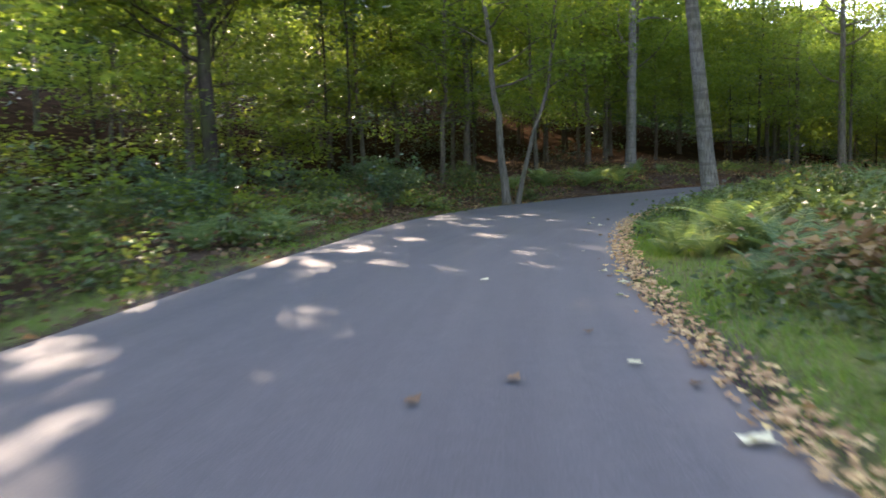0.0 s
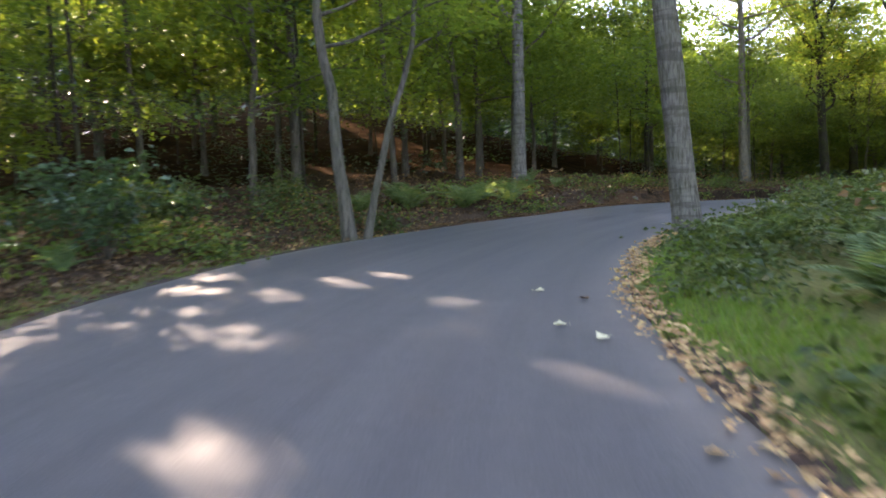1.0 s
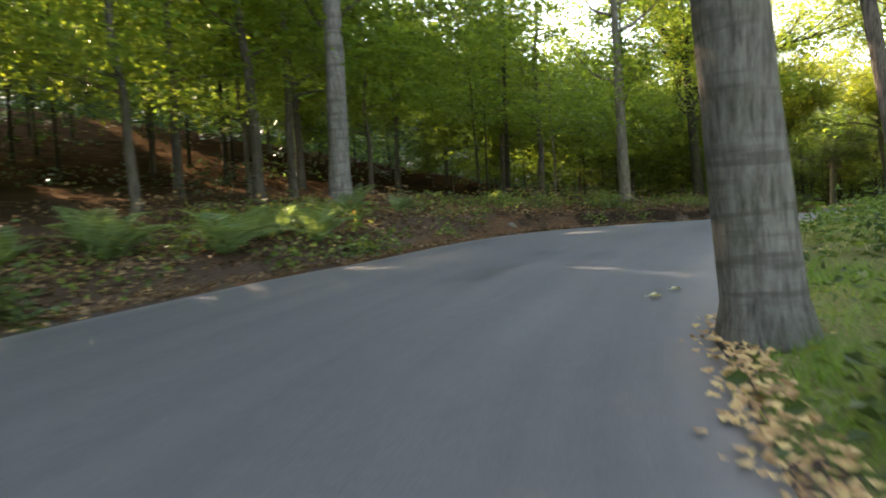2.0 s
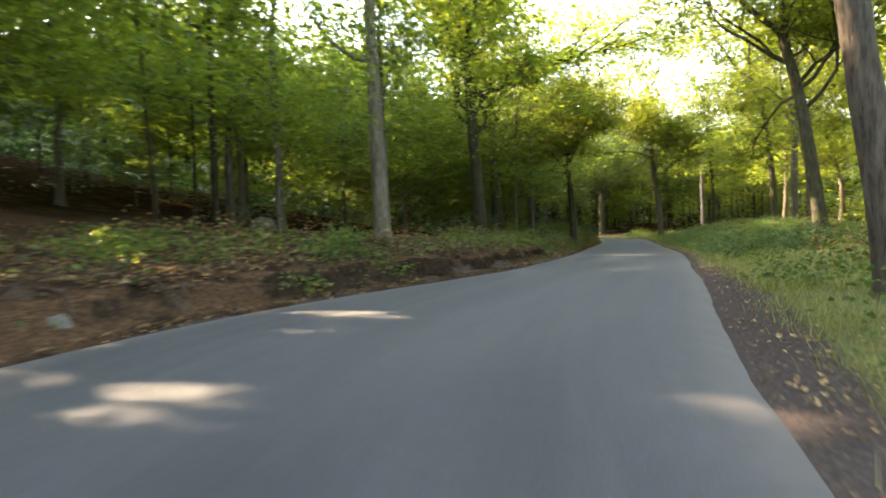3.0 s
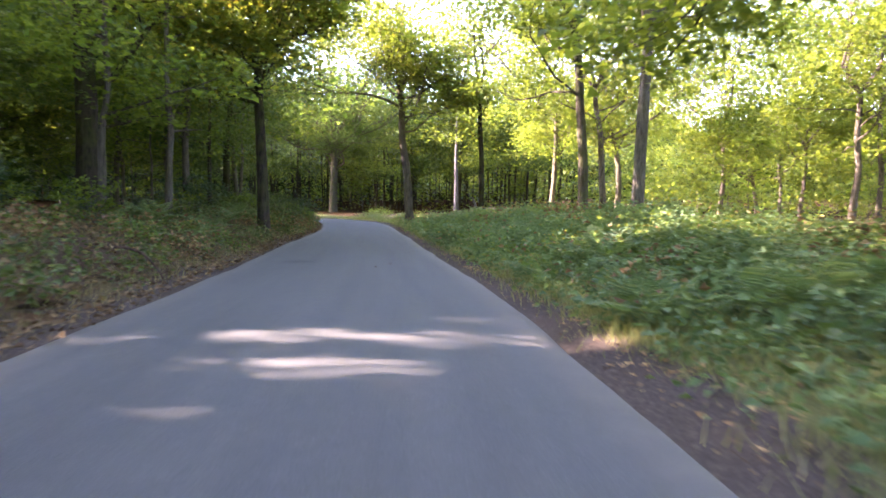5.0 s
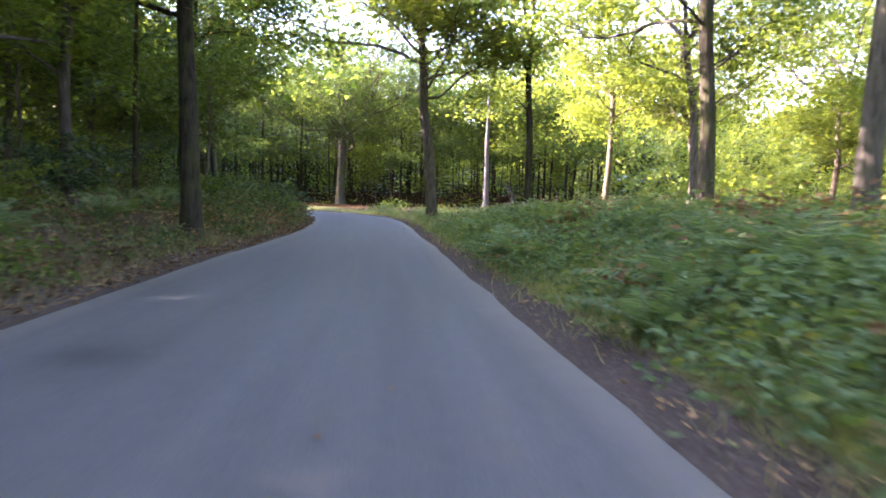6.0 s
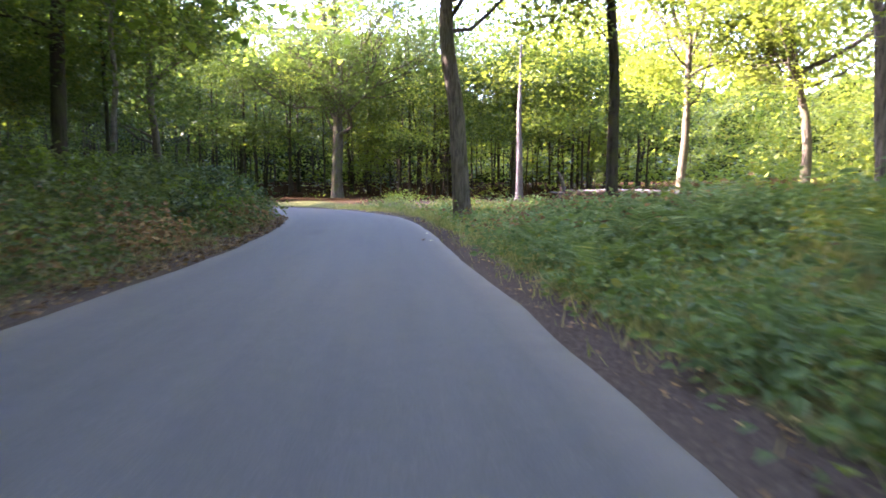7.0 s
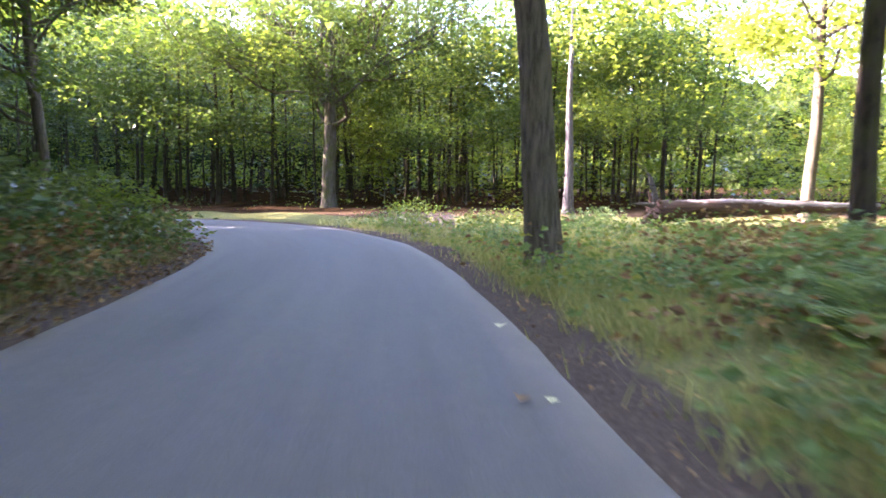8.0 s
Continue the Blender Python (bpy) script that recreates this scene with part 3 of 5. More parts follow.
stand(make_tree("leaning_tree", "thin grey stem forking from a tree's foot", BARK_GREY, LEAF_MID, 11, 0.09, (0.16, 0.05), 0.7, 3.5, 9, 2.6, 0.4, 7, 24, 0.18, 0.6, 0.25), 1.75, 24.5)
stand(make_tree("tree", "straight grey-brown tree on the earth bank", leaf=LEAF_MID, bark=BARK_TAN, height=18, r=0.23, lean=(-0.02, 0.0), first=5.0, limbs=18, reach=4.6, up=0.35, twigs=7, per=26, size=0.18, spread=0.6, flat=0.25, sides=16), 22.4, 41.8)
stand(make_tree("thin_tree", "thin tree beside a thicker one on the bank", height=13, r=0.10, first=3.0, limbs=10, reach=2.6, **SLIM), 23.7, 43.3)

# oaks of the verge and the open wood; bearings of known limbs run from the east, to the north
stand(make_oak("oak_tree", "rough-barked oak with a sunlit trunk at the verge", BARK_OAK, LEAF_OAK, 19, 0.20, (-0.085, 0.07), 0.3, 8.5, per=20, sides=16), 19.6, 28.2)
stand(make_oak("oak_tree", "oak with a mossy leaning trunk in the grass", BARK_MOSSY, LEAF_OAK, 18, 0.245, (-0.085, 0.095), 0.3, 7.2, ((7.2, 140, 1.8, 10.5, 0.74), (7.2, -60, 1.7, 10, 0.72), (5.4, -50, 0.9, 3.6, 0.45), (6.2, 110, 0.5, 5.5, 0.4), (6.8, 20, 0.9, 6, 0.5)), 6, 4.3, 5.5, 32, sides=16), 35.9, 34.95)
stand(make_oak("oak_tree", "tall straight oak in the sunlit grass", BARK_OAK, LEAF_OAK, 19, 0.225, (-0.034, 0.058), 0.25, 9.0, boughs=7, first=4.4, per=22, sides=16), 40.5, 32.9)
stand(make_oak("oak_tree", "grey oak with long sweeping limbs over the grass", BARK_GREY, LEAF_OAK, 18, 0.205, (-0.01, 0.0), 0.15, 8.5, ((5.8, 122, 0.62, 7.5, 0.55), (6.6, 130, 0.9, 6.5, 0.45), (6.4, -58, 0.5, 5.5, 0.4), (8.5, 100, 2.0, 10, 0.74), (8.5, -70, 1.8, 10, 0.74), (8.5, 10, 1.6, 8, 0.6)), 5, 5.0, 5.5, 32, sides=16), 49.2, 41.3)
stand(make_oak("oak_tree", "ivy-clad oak with wide spreading limbs", BARK_MOSSY, LEAF_OAK, 19, 0.22, (0.0, 0.0), 0.3, 8.0, boughs=7, first=4.6, per=26), 54.5, 44.6)
stand(make_oak("oak_tree", "slim oak behind the grassy mound", BARK_OAK, LEAF_OAK, 18, 0.20, (0.0, 0.0), 0.4, 7.5), 65.3, 46.6)
stand(make_oak("oak_tree", "dark oak with low spreading limbs over the road", BARK_WOOD, LEAF_OAK, 18, 0.255, (-0.05, 0.08), 0.35, 8.0, ((8.0, 125, 1.9, 10, 0.76), (8.0, -50, 1.9, 10.5, 0.76), (8.0, 20, 2.2, 9, 0.6), (6.8, 125, 0.28, 7.2, 0.5), (5.6, -62, 0.22, 5.5, 0.36), (7.2, -150, 0.4, 5.5, 0.4)), 5, 5.4, 5.0, 50, 0.22, 0.7, 18), 61.4, 56.75)
stand(make_oak("oak_tree", "dark mossy oak on the bank above the road", BARK_DARK, LEAF_OAK, 18, 0.215, (0.01, 0.0), 0.3, 6.2, ((6.2, 128, 1.5, 10, 0.72), (6.2, -58, 0.75, 8.5, 0.64), (6.2, 40, 2.4, 10.5, 0.7), (5.2, -70, 0.3, 4.5, 0.35)), 6, 4.6, 4.8, 42, 0.22, 0.7, 16), 45.55, 53.3)
stand(make_oak("oak_tree", "large oak with forked limbs at the road bend", BARK_MOSSY, LEAF_SHADED, 19, 0.40, (-0.02, 0.0), 0.25, 7.4, ((7.4, 122, 1.4, 10, 0.62), (7.4, -60, 1.3, 10, 0.62), (7.4, 40, 3.0, 10.5, 0.78), (6.0, 124, 0.12, 6.5, 0.4), (6.5, -60, 0.55, 5.5, 0.36), (6.6, -150, 0.4, 5.5, 0.34)), 11, 4.2, 8.0, 38, 0.17, 0.5, 18), 80.7, 76.8)
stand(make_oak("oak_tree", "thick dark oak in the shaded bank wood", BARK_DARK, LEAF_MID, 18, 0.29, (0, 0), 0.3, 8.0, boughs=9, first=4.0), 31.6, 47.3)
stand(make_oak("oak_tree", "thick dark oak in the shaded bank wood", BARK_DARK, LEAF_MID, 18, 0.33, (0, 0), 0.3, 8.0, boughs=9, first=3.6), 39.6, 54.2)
stand(make_oak("dead_tree", "bare forked dead tree above the grass", BARK_DARK, LEAF_OAK, 12.5, 0.17, (0.01, 0.0), 0.3, 7.4, ((7.4, 120, 4.5, 4.6, 0.7), (7.4, -60, 3.5, 4.6, 0.66), (6.0, -60, 0.6, 1.4, 0.3)), 2, 4.5, 1.5, 8, 0.18, 0.3, 12, True, 0.8), 62.9, 52.95)
stand(make_tree("bare_trunk", "pale bare straight trunk like a post", WOOD_DEAD, LEAF_OAK, 9.0, 0.23, (-0.01, 0), 0.1, 7.0, 3, 0.8, 0.6, 2, 4, 0.18, 0.4, 0.4, bare=0.8), 80.2, 63.3)
stand(make_oak("oak_tree", "slim oak among sunlit leaves", BARK_WOOD, LEAF_OAK, 18, 0.22, (0, 0), 0.4, 7.5), 78.9, 54.3)
stand(make_oak("oak_tree", "forked oak among sunlit leaves", BARK_WOOD, LEAF_OAK, 17, 0.24, (0, 0), 0.4, 6.0), 78.0, 48.9)
stand(make_oak("oak_tree", "leafy oak reaching over the bracken", BARK_OAK, LEAF_OAK, 15, 0.20, (0, 0), 0.4, 5.5, boughs=8, first=2.6), 12.2, 13.6)
stand(make_oak("oak_tree", "dark oak with low leafy boughs above the shrubs", BARK_DARK, LEAF_SHADED, 16, 0.19, (0.01, 0.0), 0.4, 8.0, boughs=9, first=3.6, reach=5.2, per=24, size=0.18), 53.9, 63.7)
stand(make_oak("oak_tree", "leafy oak at the road's inner bend", BARK_WOOD, LEAF_SHADED, 15, 0.17, (0.02, -0.02), 0.5, 6.5, boughs=12, first=2.6, reach=5.6, per=32, size=0.17), 62.9, 71.8)
stand(make_tree("thin_tree", "thin pale bent trunk on the shrubby bank", bark=BARK_PALE, leaf=LEAF_SHADED, height=13, r=0.09, lean=(0.05, 0.02), bend=0.8, first=3.5, limbs=10, reach=3.0, twigs=6, per=22, size=0.18, spread=0.55, flat=0.3), 55.8, 64.6)
stand(make_oak("oak_tree", "dark forest oak among the brambles", BARK_DARK, LEAF_MID, 16, 0.22, (0.02, 0.0), 0.5, 6.5, boughs=8, first=3.5), -6.6, 17.5)


rng = np.random.default_rng(12)

# ---- the wood ----
# places on the road where a gap in the leaves lets the sun down, with the gap's half width
GAPS = ((3.0, 9.0, 0.75), (-1.2, 5.2, 0.24), (-1.0, 3.6, 0.16), (-2.1, 3.4, 0.32), (-2.9, 4.4, 0.25), (-1.8, 2.5, 0.3), (-1.8, 8.5, 0.3), (-1.0, 8.8, 0.2), (-0.2, 8.1, 0.15), (1.1, 5.8, 0.14), (0.9, 3.0, 0.12), (-2.8, 9.8, 0.3), (-3.4, 7.0, 0.3),
        (-0.9, 12.1, 0.22), (-1.7, 10.9, 0.2), (0.5, 12.3, 0.2), (0.9, 9.6, 0.2), (1.1, 10.3, 0.15), (2.4, 12.6, 0.2), (2.1, 14.3, 0.18), (0.2, 14.6, 0.3), (-0.2, 16.0, 0.18), (0.4, 16.8, 0.18), (1.1, 17.4, 0.2), (2.0, 15.5, 0.24), (1.6, 14.3, 0.2), (-0.7, 17.8, 0.25), (-0.6, 19.1, 0.2), (1.7, 17.9, 0.15),
        (8.7, 24.6, 0.18), (9.0, 23.8, 0.16), (8.3, 30.7, 0.18), (6.9, 29.0, 0.2), (9.8, 32.4, 0.2), (14.6, 34.4, 0.25), (11.1, 27.5, 0.18), (12.0, 29.9, 0.25), (12.6, 30.0, 0.28), (15.5, 32.7, 0.35), (14.4, 31.8, 0.2), (17.1, 30.6, 0.2), (14.6, 27.5, 0.2), (26.1, 35.9, 0.2),
        (23.7, 34.5, 0.25), (24.9, 34.2, 0.28), (31.0, 39.1, 0.3), (28.4, 38.4, 0.22), (22.6, 36.8, 0.3), (22.5, 33.2, 0.2), (24.5, 36.7, 0.2), (23.4, 33.4, 0.2), (25.9, 34.0, 0.35), (24.2, 32.6, 0.35), (24.2, 35.0, 0.2), (29.8, 39.4, 0.22),
        (31.6, 40.3, 0.25), (32.1, 39.8, 0.28), (32.5, 39.3, 0.25), (33.0, 38.6, 0.25), (33.4, 38.0, 0.25), (46.5, 49.0, 0.12), (52.0, 41.0, 0.5), (66.7, 69.0, 0.3), (67.1, 67.1, 0.3), (65.4, 69.2, 0.3), (68.5, 66.5, 0.3),
        (41.0, 37.5, 0.7), (44.5, 36.0, 0.8), (38.0, 33.5, 0.6), (47.5, 38.0, 0.7), (33.5, 33.0, 0.5), (29.5, 31.5, 0.5), (21.4, 23.2, 0.55), (50.6, 37.7, 0.4), (36.7, 33.0, 0.45))


def scatter(count, area, gap, keep, tries=6000):
    out = []
    x0, x1, y0, y1 = area
    for _ in range(tries):
        p = np.array([rng.uniform(x0, x1), rng.uniform(y0, y1)])
        if len(out) >= count:
            break
        if keep(p) and all((p[0] - q[0]) ** 2 + (p[1] - q[1]) ** 2 > gap * gap for q in out):
            out.append(p)
    return out


taken = [np.array(o.location[:2]) for o in scene.objects if o.parent is None and o.type == "EMPTY"]
clear = lambda p, d: all(np.hypot(*(p - q)) > d for q in taken)


def side_of(p):
    s, l = along(p)
    return float(s[0]), float(l[0] - edge_left(s)[0]), float(-l[0] - edge_right(s)[0])


WOODS = dict(SLIM, bark=BARK_WOOD)
slim_kinds = [make_tree("forest_tree", "slender dark forest tree with leafy side branches", height=h, r=r, first=f, limbs=15, reach=3.6, up=0.35, lean=(a, b), bend=0.7, **WOODS)
              for h, r, f, a, b in ((16, 0.16, 2.6, 0.02, 0.01), (14, 0.13, 2.2, -0.03, 0.02), (17, 0.19, 3.5, 0.0, -0.02), (13, 0.10, 2.0, 0.03, 0.03))]
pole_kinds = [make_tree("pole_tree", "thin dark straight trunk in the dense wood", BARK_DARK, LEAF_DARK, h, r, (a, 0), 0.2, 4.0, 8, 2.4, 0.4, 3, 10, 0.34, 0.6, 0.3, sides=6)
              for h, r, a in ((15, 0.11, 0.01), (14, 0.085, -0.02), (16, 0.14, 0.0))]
young_kinds = [make_tree("sapling", "leafy young broadleaf tree of the understorey", BARK_GREY, LEAF_MID, h, r, (a, 0.02), 0.3, 0.9, 10, w, 0.35, 5, 20, 0.2, 0.5, 0.2, sides=5)
               for h, r, a, w in ((5.0, 0.045, 0.03, 1.9), (6.5, 0.06, -0.04, 2.3), (3.6, 0.035, 0.05, 1.6), (7.5, 0.07, 0.0, 2.6))]
oak_kinds = [make_oak("oak_tree", "broad oak in the sunlit open wood", BARK_OAK, LEAF_OAK, h, r, (0, 0), 0.6, f, boughs=6, first=3.2, per=15, size=0.28, sides=10, split=False) for h, r, f in ((17, 0.20, 7.0), (19, 0.23, 8.0), (16, 0.17, 6.0))]


def plant(kinds, spots, lo=0.85, hi=1.15, group=""):
    used = set()
    for p in spots:
        k = int(rng.integers(len(kinds)))
        s, u, v = side_of(p)
        low = 0.7 if 60 < s < 84 and u > 0 and group.startswith(("trees", "thin")) else 1.0   # lower trees let the sun reach the meadow
        m = at_ground(p[0], p[1], rng.uniform(0, 360), rng.uniform(lo, hi) * low)
        if k in used:
            ob = copy_thing(kinds[k], m)
        else:
            ob = kinds[k]
            ob.matrix_basis = m
            used.add(k)
        tagged(ob, group=group)
        taken.append(np.array(p))


def shaft(p, reach):
    """Whether a tree here would stand in one of the larger gaps."""
    d = np.array(to_sun)[:2] / np.hypot(*to_sun[:2])
    return any(abs((p[0] - x) * d[1] - (p[1] - y) * d[0]) < reach and 0 < (p - [x, y]) @ d < 34 for x, y, r in GAPS if r >= 0.4)


def left_wood(p):
    s, u, v = side_of(p)
    if shaft(p, 0.6):
        return False
    return u > (5.5 if s < 24 else 4.5 if s < 60 else 3.0) and s < 128 and u < 34 and clear(p, 1.6) and not (s > 84 and u < 5)


def right_wood(p):
    s, u, v = side_of(p)
    return v > (7 if s < 30 else 9) and v < 55 and s < 96 and clear(p, 3.0) and not (s > 78 and v < 22)


def end_wood(p):
    s, u, v = side_of(p)
    return np.hypot(p[0] - 52, p[1] - 53) > 42 and p[0] + 0.8 * p[1] > 128 and v > 3.5 and clear(p, 1.2)


plant(oak_kinds, scatter(34, (10, 105, -10, 62), 4.5, right_wood), 0.85, 1.15, "oaks of the open wood")
plant(slim_kinds, scatter(60, (-30, 66, -6, 112), 2.8, left_wood), 0.85, 1.15, "trees of the bank wood")
plant(pole_kinds, scatter(52, (-32, 60, 0, 95), 1.6, left_wood), 0.85, 1.1, "thin trees of the wood")
plant(pole_kinds, scatter(130, (60, 118, 60, 110), 1.2, end_wood), 0.85, 1.15, "thin trees of the wood")
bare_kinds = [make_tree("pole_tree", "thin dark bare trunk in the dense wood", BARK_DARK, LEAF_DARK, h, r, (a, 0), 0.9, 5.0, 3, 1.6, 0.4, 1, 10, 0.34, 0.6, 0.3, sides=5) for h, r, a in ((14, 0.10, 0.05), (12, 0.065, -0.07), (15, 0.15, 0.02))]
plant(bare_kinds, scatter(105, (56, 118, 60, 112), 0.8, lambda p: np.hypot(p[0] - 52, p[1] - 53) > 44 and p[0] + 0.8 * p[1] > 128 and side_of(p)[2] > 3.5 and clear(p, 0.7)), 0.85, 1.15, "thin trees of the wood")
plant(young_kinds, scatter(46, (-24, 62, -4, 86), 1.7, lambda p: left_wood(p) and (side_of(p)[0] < 22 or side_of(p)[1] > 5)), 0.7, 1.15, "understorey saplings")
plant(young_kinds, scatter(8, (84, 120, 62, 115), 2.6, end_wood), 0.8, 1.3, "understorey saplings")
plant(young_kinds, scatter(22, (10, 115, -14, 60), 2.8, lambda p: right_wood(p) and side_of(p)[2] > 13), 0.8, 1.3, "understorey saplings")


rng = np.random.default_rng(13)

# ---- foliage of the wood, undergrowth and fallen leaves: more than one could count ----
def clumped(n, clumps, sd, *strip, power=1.0):
    """Places gathered in clumps of uneven size in a strip beside the road."""
    c, _, _ = area_points(clumps, *strip, power)
    w = rng.uniform(0.2, 1.0, clumps) ** 2
    k = rng.choice(clumps, n, p=w / w.sum())
    xy = c[k] + rng.normal(0, sd, (n, 2)) * rng.uniform(0.5, 1.2, (clumps, 1))[k]
    s, l = along(xy)
    d = l - edge_left(s) if strip[4] == "left" else -l - edge_right(s)
    ok = d > strip[2] * 0.8
    return xy[ok], s[ok], d[ok]


def area_points(n, s0, s1, d0, d1, side, power=1.0):
    """Places at random in a strip beside the road: run s0..s1, d0..d1 metres off its edge."""
    s = rng.uniform(s0, s1, n)
    d = d0 + (d1 - d0) * rng.uniform(0, 1, n) ** power
    l = edge_left(s) + d if side == "left" else -edge_right(s) - d
    at = lambda q: np.column_stack([np.interp(s, S, q[:, 0]), np.interp(s, S, q[:, 1])])
    return at(LINE) + at(LEFT) * l[:, None], s, d


def stuff(name, V, F, mat, label, category):
    if name in ("far_foliage", "canopy_foliage", "deep_foliage", "wood_foliage"):
        V, F = single(V)
    return tagged(mesh_object(name, V, F, mat), label, category, kind="stuff")


GAP_Z = np.interp(along(np.array([g[:2] for g in GAPS]))[0], S, ROAD_Z)


def unshaded(mid):
    """Which leaf blades stand outside the gaps of the canopy."""
    keep = np.ones(len(mid), bool)
    d = np.array(to_sun)
    stay = rng.uniform(0, 1, len(mid))
    for (x, y, r), z in zip(GAPS, GAP_Z):
        q = mid - [x, y, z]
        q = q - (q @ d)[:, None] * d
        off = (q ** 2).sum(1)
        i = np.flatnonzero((off < 7.0 * r * r) & (stay >= 0.16))
        q = q[i]
        ragged = 1.1 + 0.55 * wavy(4.5 * q[:, 0] + 7.0 * x, 4.5 * q[:, 2] + 5.0 * y) + 0.3 * wavy(11.0 * q[:, 0] + 3.0 * y, 11.0 * q[:, 2] + x)
        keep[i] &= off[i] > (r * ragged) ** 2
    return keep


def blades(V, keep):
    n = int(keep.sum())
    k = np.arange(n)[:, None] * 4
    return V.reshape(-1, 4, 3)[keep].reshape(-1, 3), np.concatenate([k + [0, 2, 1], k + [0, 3, 2]], 1).reshape(-1, 3)


def thinned(V, F):
    """Leaf blades without those that stand in the gaps of the canopy."""
    return blades(V, unshaded(V.reshape(-1, 4, 3).mean(1)))


def thin_crowns():
    """The gaps of the canopy go through the crowns of the trees as well."""
    for crown in [o for o in scene.objects if o.type == "MESH" and o.name.startswith("crown")]:
        me, m = crown.data, np.array(crown.parent.matrix_basis)
        V = np.empty(len(me.vertices) * 3)
        me.vertices.foreach_get("co", V)
        mid = V.reshape(-1, 3, 3).mean(1) @ m[:3, :3].T + m[:3, 3]
        keep = unshaded(mid)
        if not keep.all():
            W = V.reshape(-1, 3, 3)[keep].reshape(-1, 3)
            F = np.arange(len(W)).reshape(-1, 3)
            cut = bpy.data.meshes.new("crown")
            cut.from_pydata(W.tolist(), [], F.tolist())
            cut.materials.append(me.materials[0])
            crown.data = cut


thin_crowns()


def gathered(tips, many, share, sd):
    """Twig ends drawn together into flat boughs with gaps between them."""
    n = len(tips)
    bough = tips[rng.integers(0, n, max(1, n // many))]
    pick = rng.uniform(0, 1, n) < share
    out = tips.copy()
    out[pick] = bough[rng.integers(0, len(bough), int(pick.sum()))] + rng.normal(0, 1, (int(pick.sum()), 3)) * sd
    return out


def sprig_layer(name, label, xy, z0, z1, per, spread, flat, size, mat):
    """Hanging sprays of leaves, drawn together into layered boughs."""
    z = ground_z(xy) + rng.uniform(z0, z1, len(xy))
    tips = gathered(np.column_stack([xy, z]), 13, 0.85, (1.0, 1.0, 0.24))
    V, F = thinned(*sprays(tips, per, spread, flat, size))
    return stuff(name, V, F, mat, label, "foliage")


# far edge of the wood, beyond what the road passes
def far_ring(n, keep, z1, size, per, spread, z0=0.0, clump=(8, 0.5, (1.5, 1.5, 0.5))):
    out = []
    while sum(map(len, out)) < n:
        p = np.column_stack([rng.uniform(-70, 150, 4000), rng.uniform(-40, 150, 4000)])
        s, l = along(p)
        out.append(p[keep(p, s, l - edge_left(s), -l - edge_right(s))])
    p = np.vstack(out)[:n]
    z = ground_z(p) + z0 + rng.uniform(0, 1, n) ** 0.8 * (z1 - z0)
    return thinned(*sprays(gathered(np.column_stack([p, z]), *clump), per, spread, 0.4, size))


V, F = far_ring(2700, lambda p, s, u, v: (u > 16) & (u < 46) & (s < 95) & ((p[:, 0] > -4) | (rng.uniform(0, 1, len(p)) < 0.2)), 14.0, 0.36, 42, 0.9, 3.2)
stuff("far_foliage", V, F, LEAF_MID, "leafy green edge of the far wood", "foliage")
# dark leaves added at ground level, in place of the shade there
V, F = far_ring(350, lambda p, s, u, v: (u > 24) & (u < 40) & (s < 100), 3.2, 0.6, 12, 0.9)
stuff("far_foliage", V, F, LEAF_DARK, "dark leaves standing in for shade under the far wood", "foliage")
V, F = far_ring(1300, lambda p, s, u, v: (p[:, 0] > 62) & (p[:, 0] <= 92) & (p[:, 0] + 0.8 * p[:, 1] > 146) & (p[:, 0] + 0.8 * p[:, 1] < 182) & (v > 8), 10.0, 0.3, 40, 0.9, 3.6)
stuff("far_foliage", V, F, LEAF_SHADED, "dense green foliage behind the road bend", "foliage")
V, F = far_ring(1500, lambda p, s, u, v: (p[:, 0] > 92) & (p[:, 0] + 0.8 * p[:, 1] > 146) & (p[:, 0] + 0.8 * p[:, 1] < 182) & (v > 8) & (p[:, 0] < 118), 13.0, 0.3, 40, 0.9, 3.2)
stuff("far_foliage", V, F, LEAF_MID, "dense green foliage behind the road bend", "foliage")
# more dark leaves in place of shade, beyond the bend
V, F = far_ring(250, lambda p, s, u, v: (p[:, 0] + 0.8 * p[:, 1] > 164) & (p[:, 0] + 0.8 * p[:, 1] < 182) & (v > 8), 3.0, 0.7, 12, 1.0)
stuff("far_foliage", V, F, LEAF_DARK, "dark leaves standing in for shade behind the road bend", "foliage")
V, F = far_ring(2900, lambda p, s, u, v: (v > 18) & (v < 54) & (p[:, 0] > 5), 13.0, 0.32, 40, 1.0)
stuff("far_foliage", V, F, LEAF_OAK, "sunlit yellow-green foliage of the open wood", "foliage")
V, F = far_ring(1600, lambda p, s, u, v: (v > 30) & (v < 58) & (p[:, 0] > 5), 3.0, 0.45, 18, 1.1)
stuff("far_foliage", V, F, LEAF_MID, "green thicket at the far edge of the oaks", "foliage")

# high foliage added past the bend: it blocks the sun and fills the view
V, F = far_ring(1500, lambda p, s, u, v: (p[:, 0] > 40) & (p[:, 0] + 0.8 * p[:, 1] > 128) & (p[:, 0] + 0.8 * p[:, 1] < 185) & ((v > 9) | (u > 9)) & (s > 88) & (p[:, 0] < 120) & (p[:, 1] > 60), 15.0, 0.38, 44, 1.1, 7.0)
stuff("far_foliage", V, F, LEAF_SHADED, "closed leaf canopy beyond the road bend", "foliage")

V, F = far_ring(1500, lambda p, s, u, v: (p[:, 0] > 84) & (p[:, 0] < 124) & (p[:, 1] > 30) & (p[:, 1] < 74), 19.0, 0.42, 22, 1.0, 5.0)
stuff("far_foliage", V, F, LEAF_OAK, "sunlit leaves of the far oaks", "foliage")

